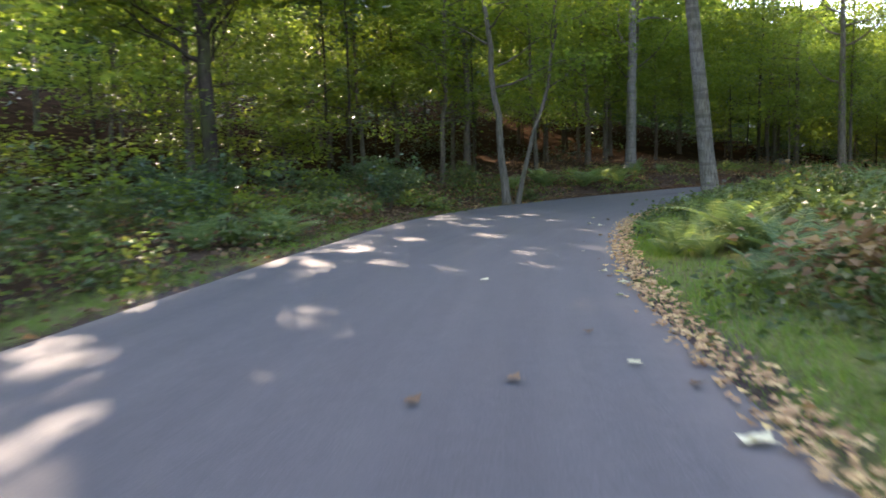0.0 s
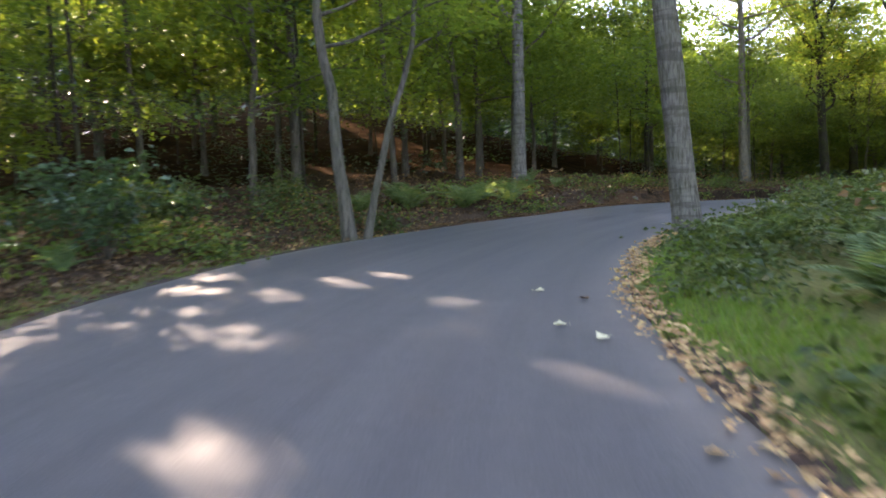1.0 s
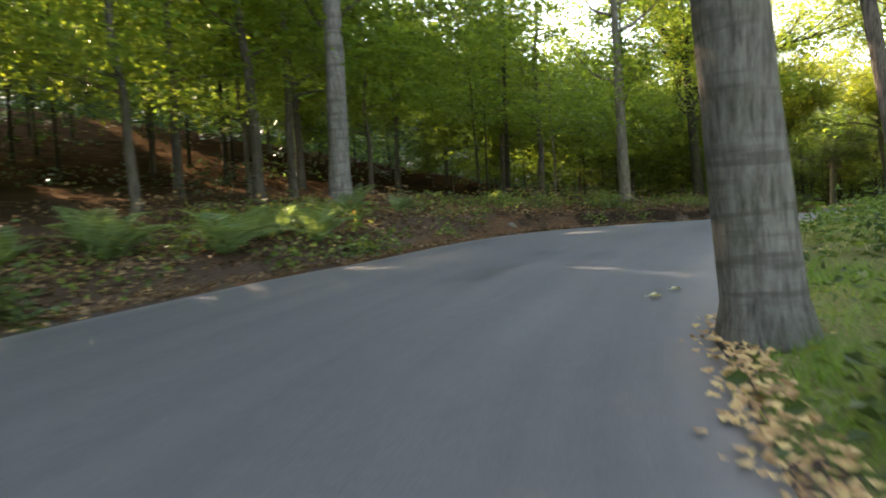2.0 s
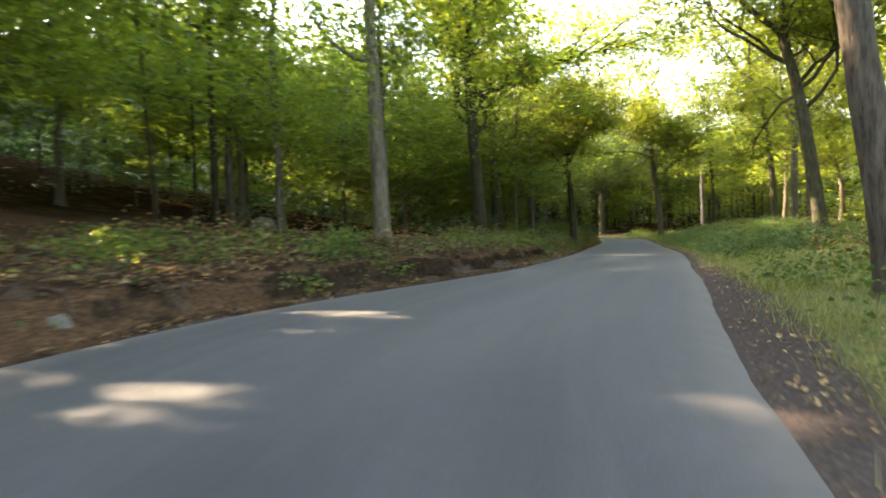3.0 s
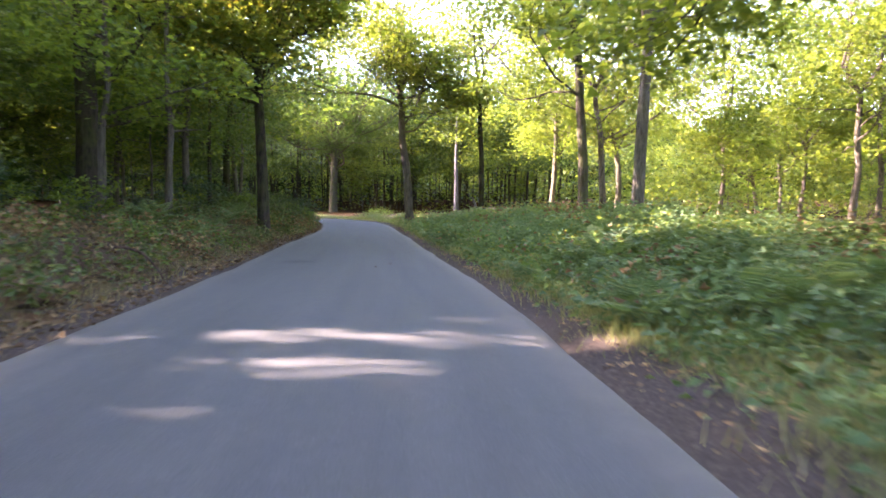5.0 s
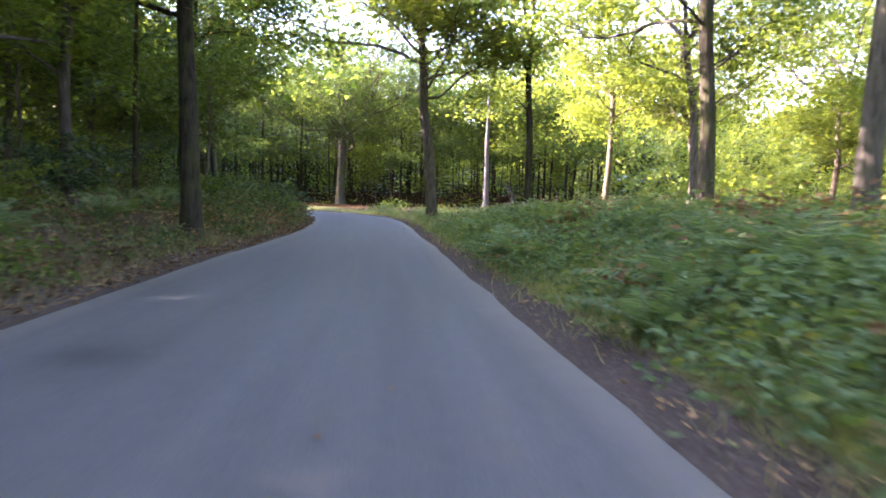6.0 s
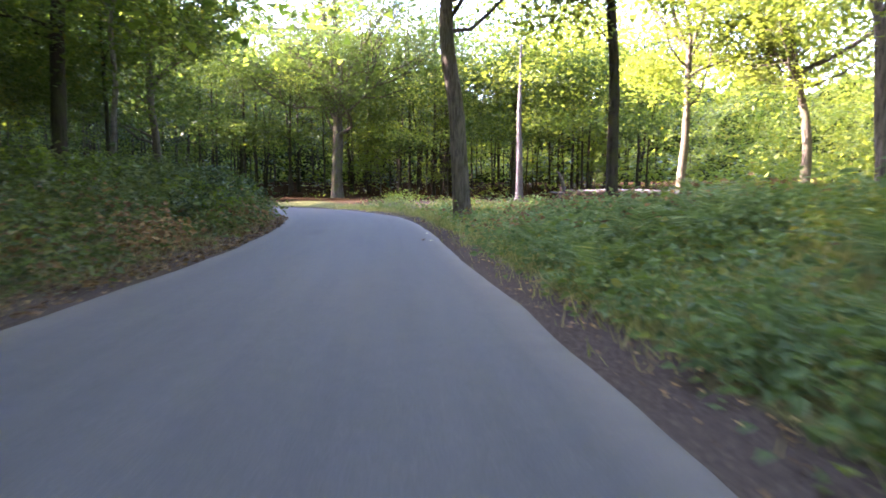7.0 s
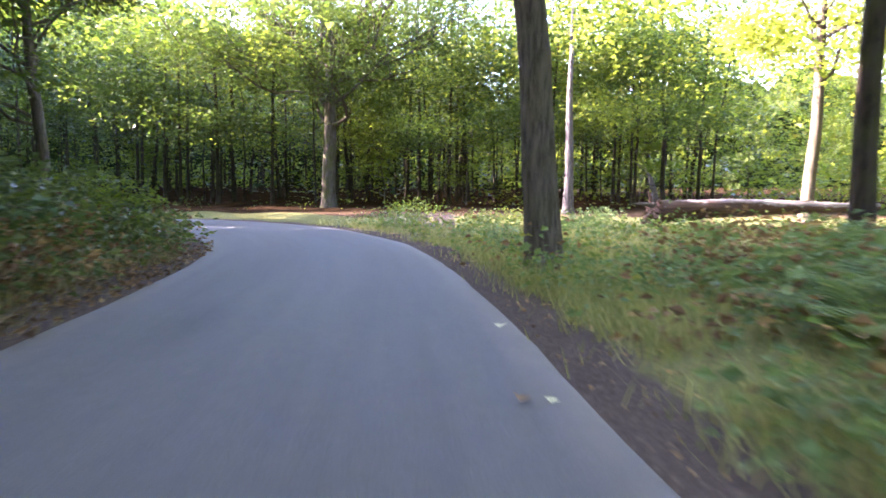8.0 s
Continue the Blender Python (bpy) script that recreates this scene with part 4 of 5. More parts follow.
V, F = far_ring(900, lambda p, s, u, v: (u > 24) & (u < 56) & (s < 60) & (p[:, 0] > 2), 19.0, 0.42, 28, 1.2, 9.0)
stuff("far_foliage", V, F, LEAF_MID, "treetops along the wooded slope", "foliage")

# leaf sprays between the trunks of the bank wood
TALL = (("layered green leaf sprays under the tall trees", 700, -10, 15, 3.0, 9, 1.0, 9.5, 0.15), ("layered green leaf sprays under the tall trees", 650, 13, 32, 3.3, 9, 2.4, 10.0, 0.15), ("dense leaf sprays deep in the wood", 650, -12, 13, 9, 26, 2.8, 8.0, 0.21), ("dense leaf sprays deep in the wood", 900, 12, 34, 9, 26, 3.4, 13.0, 0.21), ("dense leaf sprays high in the bank wood", 800, 24, 44, 3, 16, 7.0, 16.5, 0.25),
        ("layered green leaf sprays over the bank", 1100, 30, 62, 2.5, 9, 2.8, 9.0, 0.16), ("dense leaf sprays deep in the wood", 1300, 30, 62, 8, 26, 3.4, 10.0, 0.21),
        ("layered green leaf sprays above the shrubs", 650, 78, 100, 3.0, 15, 2.8, 10.5, 0.17), ("layered green leaf sprays over the bank", 950, 60, 92, 2.2, 9, 2.8, 7.5, 0.16), ("dense leaf sprays deep in the wood", 1000, 60, 92, 8, 22, 3.2, 9.0, 0.21))
def sunward(n, s0, s1, l0, l1, r0, r1):
    """Places for added leaf sprays that keep the sun off a stretch of the road."""
    t, l, r = rng.uniform(s0, s1, n), rng.uniform(l0, l1, n), rng.uniform(r0, r1, n)
    at = lambda q: np.column_stack([np.interp(t, S, q[:, 0]), np.interp(t, S, q[:, 1])])
    tips = np.column_stack([at(LINE) + at(LEFT) * l[:, None], np.interp(t, S, ROAD_Z)]) + r[:, None] * np.array(to_sun)
    s, side = along(tips[:, :2])
    high = tips[:, 2] - ground_z(tips[:, :2])
    return tips[((side > edge_left(s) + 1.0) | (high > 8.0)) & (high > 4.0) & (high < 17.0)]


# unseen leaves hung towards the sun, only to shade road, verge and wood
for n, s0, s1, l0, l1, r0, r1 in ((420, -5, 14, -3, 2.5, 19, 34), (170, 16, 34, -2, 2.5, 20, 32), (260, 20, 34, 8, 18, 8, 20), (150, 34, 58, -2, 2.5, 17, 31), (620, 58, 100, -3.5, 3, 14, 32), (900, 84, 104, -16, 4, 12, 32), (600, 98, 122, -6, 4, 10, 30), (380, 60, 92, 3, 13, 10, 28), (900, 92, 122, 3, 24, 10, 28)):
    V, F = thinned(*sprays(sunward(n, s0, s1, l0, l1, r0, r1), 18, 0.7, 0.35, 0.5))
    stuff("canopy_foliage", V, F, LEAF_MID, "leaf canopy added overhead to shade the road and wood", "foliage")
# further leaf layers added high up, mostly out of view, to cut the light
SHADE_CANOPY = ((70, -16, 18, 1.5, 32), (300, 19, 40, 2.0, 30), (150, 38, 54, 2.0, 14), (40, 44, 62, 1.5, 9), (30, 56, 78, 0.5, 8), (90, 62, 92, 1.0, 9), (340, 88, 125, 1.0, 26))
for n, s0, s1, d0, d1 in SHADE_CANOPY:
    xy, s_, d_ = area_points(n, s0, s1, d0, d1, "left")
    sprig_layer("canopy_foliage", "leaf canopy added overhead to shade the road and wood", xy, 11.0, 16.0, 22, 1.1, 0.3, 0.42, LEAF_MID)
for label, n, s0, s1, d0, d1, z0, z1, size in TALL:
    xy, s_, d_ = area_points(n, s0, s1, d0, d1, "left")
    sprig_layer("deep_foliage" if size > 0.2 else "wood_foliage", label, xy, z0, z1, 36 if size < 0.2 else 40, 0.6 if size < 0.2 else 0.75, 0.26, size, LEAF_SHADED if s0 >= 60 else LEAF_MID)
xy, s_, d_ = area_points(500, 40, 100, 12, 34, "right")
sprig_layer("wood_foliage", "green leaf sprays of the open wood", xy, 4.0, 15.0, 34, 0.75, 0.35, 0.22, LEAF_MID)
xy, s_, d_ = area_points(1500, 28, 96, 7, 30, "right")
sprig_layer("wood_foliage", "sunlit yellow-green oak leaf sprays", xy, 4.2, 15.0, 36, 0.7, 0.3, 0.19, LEAF_OAK)
xy, s_, d_ = area_points(850, 84, 114, 6.0, 30, "right")
sprig_layer("wood_foliage", "green oak leaf sprays beyond the fallen trunk", xy, 3.5, 15.0, 34, 0.7, 0.35, 0.2, LEAF_OAK)
xy, s_, d_ = area_points(330, 34, 80, 3.0, 12, "right")
sprig_layer("wood_foliage", "green oak leaf sprays hanging over the verge", xy, 5.6, 12.0, 34, 0.6, 0.3, 0.16, LEAF_OAK)
xy, s_, d_ = area_points(420, 8, 25, 6.5, 26, "right")
sprig_layer("wood_foliage", "dark leaf boughs inside the first bend", xy, 4.2, 14.0, 36, 0.75, 0.3, 0.24, LEAF_SHADED)
xy, s_, d_ = area_points(1150, 92, 125, 4.0, 24, "left")
sprig_layer("wood_foliage", "layered green leaf sprays beyond the bend", xy, 3.4, 11.0, 34, 0.65, 0.25, 0.2, LEAF_SHADED)
# dark sprays added low between the trunks, as shade by colour
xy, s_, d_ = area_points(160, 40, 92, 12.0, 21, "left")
sprig_layer("deep_foliage", "dark leaves standing in for shade low in the wood", xy, 0.1, 2.8, 14, 0.6, 0.4, 0.28, LEAF_DARK)
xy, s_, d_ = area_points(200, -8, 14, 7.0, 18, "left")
sprig_layer("deep_foliage", "dark leaves standing in for shade low in the wood", xy, 0.1, 2.6, 14, 0.55, 0.4, 0.24, LEAF_DARK)
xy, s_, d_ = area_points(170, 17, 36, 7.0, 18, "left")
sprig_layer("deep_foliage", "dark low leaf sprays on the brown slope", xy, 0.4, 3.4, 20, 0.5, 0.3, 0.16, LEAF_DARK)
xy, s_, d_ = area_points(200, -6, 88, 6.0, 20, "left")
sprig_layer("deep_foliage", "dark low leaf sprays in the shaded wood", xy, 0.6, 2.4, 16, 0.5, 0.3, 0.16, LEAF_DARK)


def herbs(name, label, xy, height, per, spread, size, mat, flat=0.6):
    a, b = np.array([72.0, 58.6]), np.array([75.9, 52.1])
    f = np.clip(((xy - a) @ (b - a)) / ((b - a) @ (b - a)), 0, 1)
    free = np.linalg.norm(xy - (a + f[:, None] * (b - a)), axis=1) > 1.75       # low ground beside the fallen trunk
    xy, height = xy[free], height if np.isscalar(height) else height[free]
    h = height * rng.uniform(0.25, 1.0, len(xy)) if np.isscalar(height) else height * rng.uniform(0.4, 1.0, len(xy))
    tips = np.column_stack([xy, ground_z(xy) + h])
    V, F = sprays(tips, per, spread, flat, size, 0.15, 0.8)
    V[:, 2] = np.maximum(V[:, 2], np.repeat(ground_z(xy), per * 4) - 0.02)
    return stuff(name, V, F, mat, label, "undergrowth")


xy, s_, d_ = clumped(620, 46, 0.36, -6, 24, 0.55, 6, "left", power=1.3)
herbs("brambles", "dark green brambles heaped along the road verge", xy, 0.15 + 0.75 * smoothstep(d_, 0.6, 2.2), 22, 0.24, 0.125, LEAF_HERB)
xy, s_, d_ = clumped(260, 40, 0.35, -6, 24, 0.7, 5, "left", power=1.2)
herbs("verge_herbs", "yellow-green herbs between the brambles", xy, 0.5, 15, 0.22, 0.11, LEAF_FERN)
xy, s_, d_ = clumped(380, 50, 0.35, -6, 24, 0.7, 5, "left", power=1.2)
herbs("dry_bracken", "withered brown bracken among the brambles", xy, 0.55, 12, 0.25, 0.11, BRACKEN)
xy, s_, d_ = clumped(420, 60, 0.22, 19, 42, 0.3, 3.6, "left", power=1.3)
herbs("bank_herbs", "yellow-green herbs in the leaf litter of the bank", xy[::3], 0.3, 14, 0.2, 0.11, LEAF_FERN)
herbs("bank_herbs", "dark green herbs in the leaf litter of the bank", xy[1::3], 0.34, 15, 0.22, 0.12, LEAF_HERB)
xy, s_, d_ = clumped(460, 70, 0.3, 24, 80, 0.7, 5, "left", power=1.3)
herbs("bank_herbs", "sparse yellowing herbs on the earth bank", xy, 0.22, 14, 0.2, 0.10, LEAF_FERN)
xy, s_, d_ = clumped(260, 60, 0.3, 56, 80, 0.9, 5, "left", power=1.2)
herbs("dry_bracken", "withered brown bracken on the bank slope", xy, 0.3, 12, 0.22, 0.10, BRACKEN)
xy, s_, d_ = clumped(220, 40, 0.3, 78, 95, 0.45, 1.8, "left")
herbs("dry_bracken", "withered brown bracken at the foot of the shrubs", xy, 0.5, 13, 0.22, 0.10, BRACKEN)
xy, s_, d_ = area_points(750, 76, 95, 0.55, 6.5, "left", 1.2)
herbs("bank_shrubs", "dense green shrubs and brambles on the bank", xy, np.interp(s_, [76, 80, 83, 90, 95], [0.12, 0.5, 0.85, 1.0, 0.5]) * smoothstep(d_, 0.1, 1.3) + 0.12, 22, 0.28, 0.12, LEAF_HERB)
xy, s_, d_ = clumped(1600, 160, 0.42, -2, 27, 0.6, 8, "right", power=1.4)
far = np.hypot(xy[:, 0] - 3.0, xy[:, 1] - 9.0) > 0.9
xy, d_ = xy[far], d_[far]
herbs("brambles", "green brambles and herbs inside the bend", xy, 0.10 + 0.3 * smoothstep(d_, 0.7, 2.0), 20, 0.22, 0.10, LEAF_HERB)
xy, s_, d_ = clumped(800, 100, 0.4, 55, 80, 0.7, 7, "right", power=1.3)
herbs("mound_herbs", "pale green herbs among the grass of the mound", xy, 0.34, 16, 0.22, 0.10, LEAF_FERN)
xy, s_, d_ = clumped(950, 110, 0.36, 50, 82, 0.75, 7, "right", power=1.5)
herbs("brambles", "dense brambles and herbs on the grassy mound", xy, 0.14 + 0.33 * smoothstep(d_, 0.5, 1.4), 18, 0.21, 0.105, FERN)
xy, s_, d_ = area_points(1500, 50, 82, 0.65, 5.5, "right", 1.3)
herbs("mound_herbs", "low blue-green herbs covering the edge of the mound", xy, 0.24, 13, 0.2, 0.1, FERN)
xy, s_, d_ = clumped(500, 80, 0.35, 52, 92, 0.5, 4.5, "left", power=1.2)
herbs("bank_herbs", "green herbs on the grassy road bank", xy, 0.3, 14, 0.2, 0.1, LEAF_HERB)
xy = np.array([59.4, 52.7]) + rng.normal(0, 1.0, (240, 2)) * [0.9, 0.45]
herbs("brambles", "dark bramble clump beside the fallen trunk", xy, 0.3, 20, 0.25, 0.12, FERN)
xy, s_, d_ = clumped(160, 30, 0.5, 88, 112, 2.2, 14, "right")
xy = xy[xy[:, 0] + 0.8 * xy[:, 1] > 127]
herbs("brambles", "dark low brambles at the edge of the far wood", xy, 0.4, 18, 0.28, 0.13, LEAF_SHADED)
xy = np.vstack([np.array(q) + rng.normal(0, 0.09, (5, 2)) for q in ((47.4, 47.0), (42.6, 41.6), (41.0, 41.2))])
herbs("yellow_herbs", "yellow autumn herbs in the roadside grass", xy, 0.32, 11, 0.11, 0.07, YELLOW)
xy, s_, d_ = clumped(750, 90, 0.45, 27, 60, 0.9, 11, "right", power=1.3)
herbs("meadow_herbs", "pale green herbs in the long grass", xy, 0.34, 14, 0.22, 0.1, LEAF_FERN)
xy, s_, d_ = clumped(450, 60, 0.45, 27, 60, 1.2, 11, "right", power=1.3)
herbs("meadow_herbs", "darker green herbs in the long grass", xy, 0.36, 14, 0.22, 0.1, LEAF_HERB)
xy, s_, d_ = clumped(700, 80, 0.5, 78, 100, 0.9, 13, "right", power=1.2)
herbs("meadow_herbs", "green herbs around the fallen trunk", xy, 0.32, 14, 0.24, 0.11, FERN)
xy, s_, d_ = clumped(300, 40, 0.5, 78, 100, 0.7, 10, "right", power=1.2)
herbs("meadow_herbs", "pale green herbs around the fallen trunk", xy, 0.34, 14, 0.22, 0.1, LEAF_FERN)
xy = np.array([3.25, 5.5]) + rng.normal(0, 0.28, (40, 2))
herbs("dry_bracken", "withered brown bracken among the green", xy, 0.5, 14, 0.22, 0.12, BRACKEN)
xy, s_, d_ = clumped(560, 70, 0.35, 54, 90, 0.8, 6, "right")
herbs("dry_bracken", "withered brown bracken among the grass", xy, 0.4, 12, 0.25, 0.11, BRACKEN)
xy, s_, d_ = clumped(240, 26, 0.3, -4, 60, 2.2, 11, "right")
herbs("dry_bracken", "withered brown bracken among the green", xy, 0.45, 12, 0.3, 0.13, BRACKEN)
xy, s_, d_ = area_points(200, -6, 60, 1.5, 9, "left")
herbs("dry_bracken", "withered brown bracken among the green", xy, 0.4, 12, 0.3, 0.13, BRACKEN)


def grass_blades(name, label, xy, height, mat=GRASS):
    s, l = along(xy)
    xy = xy[(xy[:, 0] + 0.8 * xy[:, 1] < 127.0 + rng.uniform(-3, 3, len(xy))) | (-l - edge_right(s) < 3.2)]
    n = len(xy)
    z = ground_z(xy)
    base = np.column_stack([xy, z - 0.02])
    a = rng.uniform(0, 2 * np.pi, n)
    out = np.column_stack([np.cos(a), np.sin(a), np.zeros(n)])
    side = np.column_stack([-np.sin(a), np.cos(a), np.zeros(n)])
    h = (height * rng.uniform(0.45, 1.15, n))[:, None]
    w = 0.002 + 0.008 * h
    up = np.array([0, 0, 1.0])
    tip = base + up * h * rng.uniform(0.65, 0.95, (n, 1)) + out * h * rng.uniform(0.35, 0.9, (n, 1))
    V = np.stack([base + side * w * 1.2, base - side * w * 1.2, tip], 1).reshape(-1, 3)
    return stuff(name, V, np.arange(len(V)).reshape(-1, 3), mat, label, "grass")


def tufted(n, *strip, tuft=0.12, per=14, power=1.0):
    xy, s, d = area_points(int(n * 1.35) // per, *strip, power)
    xy = xy[wavy(1.3 * xy[:, 0], 1.3 * xy[:, 1]) + rng.normal(0, 0.5, len(xy)) > -0.4]
    xy = np.repeat(xy, per, 0)
    return xy + rng.normal(0, tuft, xy.shape)


grass_blades("verge_grass", "short bright green grass along the asphalt", tufted(20000, -8, 24, 0.12, 0.9, "left", tuft=0.1), 0.13, FRESH)
grass_blades("verge_grass", "short bright green grass along the asphalt", tufted(44000, -2, 28, 0.15, 1.3, "right", tuft=0.1, power=1.2), 0.14, FRESH)
grass_blades("meadow_grass", "long pale green grass under the oaks", tufted(44000, 28, 62, 0.8, 16, "right", tuft=0.22, power=1.6), 0.23)
grass_blades("mound_grass", "green grass over the roadside mound", tufted(46000, 46, 102, 0.5, 12, "right", tuft=0.2, power=1.6), 0.27)
grass_blades("verge_tufts", "tufts of pale grass beside the bare verge", np.vstack([tufted(11000, 30, 52, 0.65, 2.6, "right", tuft=0.12), tufted(9000, 80, 100, 0.65, 2.6, "right", tuft=0.12)]), 0.22)
grass_blades("mound_fringe", "pale leaning grass over the mound's edge", tufted(30000, 54, 94, 0.65, 3.8, "right", tuft=0.16, power=1.2), 0.36)
grass_blades("verge_fringe", "dry yellowish grass fringe along the bare verge", tufted(17000, 28, 100, 0.5, 1.15, "right", tuft=0.1), 0.13, STRAW)
grass_blades("bank_grass", "grass tufts on the road bank", tufted(30000, 50, 94, 0.35, 4.5, "left", tuft=0.15, power=1.3), 0.22, STRAW)


def litter(name, label, xy, size, mat=DRY, lift=0.015, on_road=False):
    n = len(xy)
    s, l = along(xy)
    z = np.maximum(ground_z(xy), np.interp(s, S, ROAD_Z) + 0.03 if on_road else -9) + lift
    a = rng.uniform(0, 2 * np.pi, n)
    way = np.column_stack([np.cos(a), np.sin(a), rng.uniform(-0.15, 0.25, n)])
    normal = unit(rng.normal(0, 0.3, (n, 3)) + [0, 0, 1])
    L = size * rng.uniform(0.6, 1.3, n)
    V, F = leaves(np.column_stack([xy, z + 0.1 * L]), way, normal, L, L * rng.uniform(0.6, 0.9, n), rng.choice([-0.3, 0.3]))
    return stuff(name, V, F, mat, label, "leaf litter")


xy, s_, d_ = area_points(3000, -4, 24, -0.1, 0.17, "right")
litter("fallen_leaves", "band of dry tan leaves along the road edge", xy + rng.normal(0, 0.07, xy.shape), 0.066, TAN, on_road=True)
xy, s_, d_ = clumped(700, 150, 0.18, 22, 60, 0.15, 1.2, "right")
litter("fallen_leaves", "small tan leaves on the earth verge", xy, 0.055, TAN, on_road=True)
xy, s_, d_ = area_points(3200, 22, 98, 0.0, 1.15, "right")
litter("leaf_crumbs", "brown leaf crumbs and twigs on the bare verge", xy, 0.045, on_road=True)
xy, s_, d_ = clumped(450, 110, 0.18, 60, 98, 0.12, 1.1, "right")
litter("fallen_leaves", "small tan leaves on the earth verge", xy, 0.05, TAN, on_road=True)
xy, s_, d_ = area_points(2200, -6, 98, -0.15, 1.0, "left")
litter("fallen_leaves", "dry leaves along the foot of the bank", xy, 0.10, on_road=True)
xy, s_, d_ = clumped(2200, 160, 0.35, 20, 42, 0.1, 3.0, "left", power=1.3)
litter("fallen_leaves", "tan leaves gathered on the bank slope", xy, 0.085, TAN)
xy, s_, d_ = area_points(14000, 14, 46, 0.25, 6, "left", 1.3)
litter("fallen_leaves", "brown leaf litter over the wooded bank", xy, 0.11)
xy, s_, d_ = area_points(10000, -4, 72, 0.8, 12, "left", 1.4)
litter("fallen_leaves", "brown leaf litter over the wooded bank", xy, 0.13)


rng = np.random.default_rng(14)

# ---- the cut earth bank along the road's far side ----
def make_bank():
    fine = np.arange(24.0, 62.0, 0.11)
    prof = ((0.34, 0.0), (0.46, 0.08), (0.55, 0.25), (0.60, 0.5), (0.62, 0.72), (0.66, 0.9), (0.78, 1.03), (1.0, 1.08), (1.5, 1.0))
    V = []
    for s0 in fine:
        ends = float(smoothstep(s0, 28, 36) * (1 - smoothstep(s0, 50, 61)))
        lump = noise.noise((s0 * 0.23, 3.0, 0)) + 0.6 * noise.noise((s0 * 0.8, 5.0, 0))
        h = (bank_left(s0) + 0.05) * ends * (0.78 + 0.35 * lump)
        c, w, l = [np.array([np.interp(s0, S, q[:, k]) for k in (0, 1)]) for q in (LINE, WAY, LEFT)]
        steep = float(smoothstep(s0, 33, 42)) * (0.85 + 0.6 * noise.noise((s0 * 0.31, 9.0, 0)))
        for u, f in prof:
            d = u + (f - 0.5) * (0.75 - 0.82 * steep) * (1 if f < 1.02 else 0.6) + 0.22 * noise.noise((s0 * 0.7, u * 2, 7.0)) + 0.15 * noise.noise((s0 * 2.3, f * 5, 1.0)) + 0.07 * noise.noise((s0 * 6.0, f * 9, 4.0))
            p = c + l * (edge_left(s0) + d)
            V.append((p[0], p[1], np.interp(s0, S, ROAD_Z) + h * f + 0.09 * noise.noise((s0 * 2.1, f * 4, 2.0)) + 0.04 * noise.noise((s0 * 7.0, f * 6, 8.0)) - (0.07 if f == 0 else 0.0) - (0.25 if u > 1.2 else 0.0) - 0.35 * float(smoothstep(s0, 55, 61))))
    n, k = len(fine), len(prof)
    i, j = np.meshgrid(np.arange(n - 1), np.arange(k - 1), indexing="ij")
    F = np.stack([i * k + j, (i + 1) * k + j, (i + 1) * k + j + 1, i * k + j + 1], -1).reshape(-1, 4)
    return tagged(mesh_object("earth_bank", V, F, SOIL, smooth=True), "undercut bank of dark earth and roots beside the road", "bank", kind="structure")


def soil_material():
    m, t, b = material("bank_earth", 1.0, 0.0)
    f, w = noise_of(t, 16, 7), noise_of(t, 3, 5)
    earth = ramp(t, f, [(0.3, (0.011, 0.008, 0.006)), (0.55, (0.032, 0.022, 0.015)), (0.8, (0.09, 0.06, 0.038))])
    leafy = ramp(t, f, [(0.25, (0.026, 0.015, 0.009)), (0.5, (0.068, 0.038, 0.022)), (0.75, (0.15, 0.09, 0.05))])
    sep = t.nodes.new("ShaderNodeSeparateXYZ")
    t.links.new(t.nodes.new("ShaderNodeNewGeometry").outputs["Normal"], sep.inputs[0])
    flat = ramp(t, math_of(t, "ADD", sep.outputs[2], math_of(t, "MULTIPLY", math_of(t, "SUBTRACT", w, 0.5), 0.8)), [(0.72, (0, 0, 0)), (0.92, (1, 1, 1))])
    t.links.new(mixed(t, flat, earth, leafy), b.inputs["Base Color"])
    bumped(t, b, f, 1.0, 0.04)
    return m


SOIL = soil_material()
make_bank()


rng = np.random.default_rng(15)

# ---- ferns ----
def make_fern(label, fronds, length, arch):
    root = thing("fern", label, "fern", group="roadside ferns")
    for k in range(fronds):
        a = 2 * np.pi * (k + rng.uniform(-0.25, 0.25)) / fronds
        L = length * rng.uniform(0.7, 1.15)
        low = rng.uniform(0.7, 1.5)
        n = 21
        u = np.linspace(0, 1, n)
        out = L * low * (0.22 * u + 0.5 * u**1.6)
        up = L * (1.0 * u / low - arch * u**2.2)
        mid = np.column_stack([np.cos(a) * out, np.sin(a) * out, up])
        tang = unit(np.gradient(mid, axis=0))
        side = unit(np.cross(tang, [0, 0, 1.0]))
        w = 0.3 * L * np.sin(np.pi * np.clip(u * 0.92 + 0.08, 0, 1)) ** 0.8
        g = Geo()
        for sgn in (1, -1):
            c = mid[1:] + side[1:] * (sgn * w[1:, None] * 0.5)
            V, F = leaves(c, side[1:] * sgn + tang[1:] * 0.45, np.cross(side, tang)[1:], w[1:] * 1.15 + 0.01, 0.024 * L + 0.05 * w[1:], -0.1)
            g.add(V, F)
        g.tube(mid[::2], 0.006 * (1 - 0.7 * u[::2]), 3)
        g.object("frond", FERN, root, smooth=False)
    return root


fern_kinds = [make_fern("green fern with arching feathery fronds", 8, 0.75, 0.45), make_fern("green fern with arching feathery fronds", 7, 0.6, 0.35), make_fern("green fern with arching feathery fronds", 9, 0.9, 0.5)]
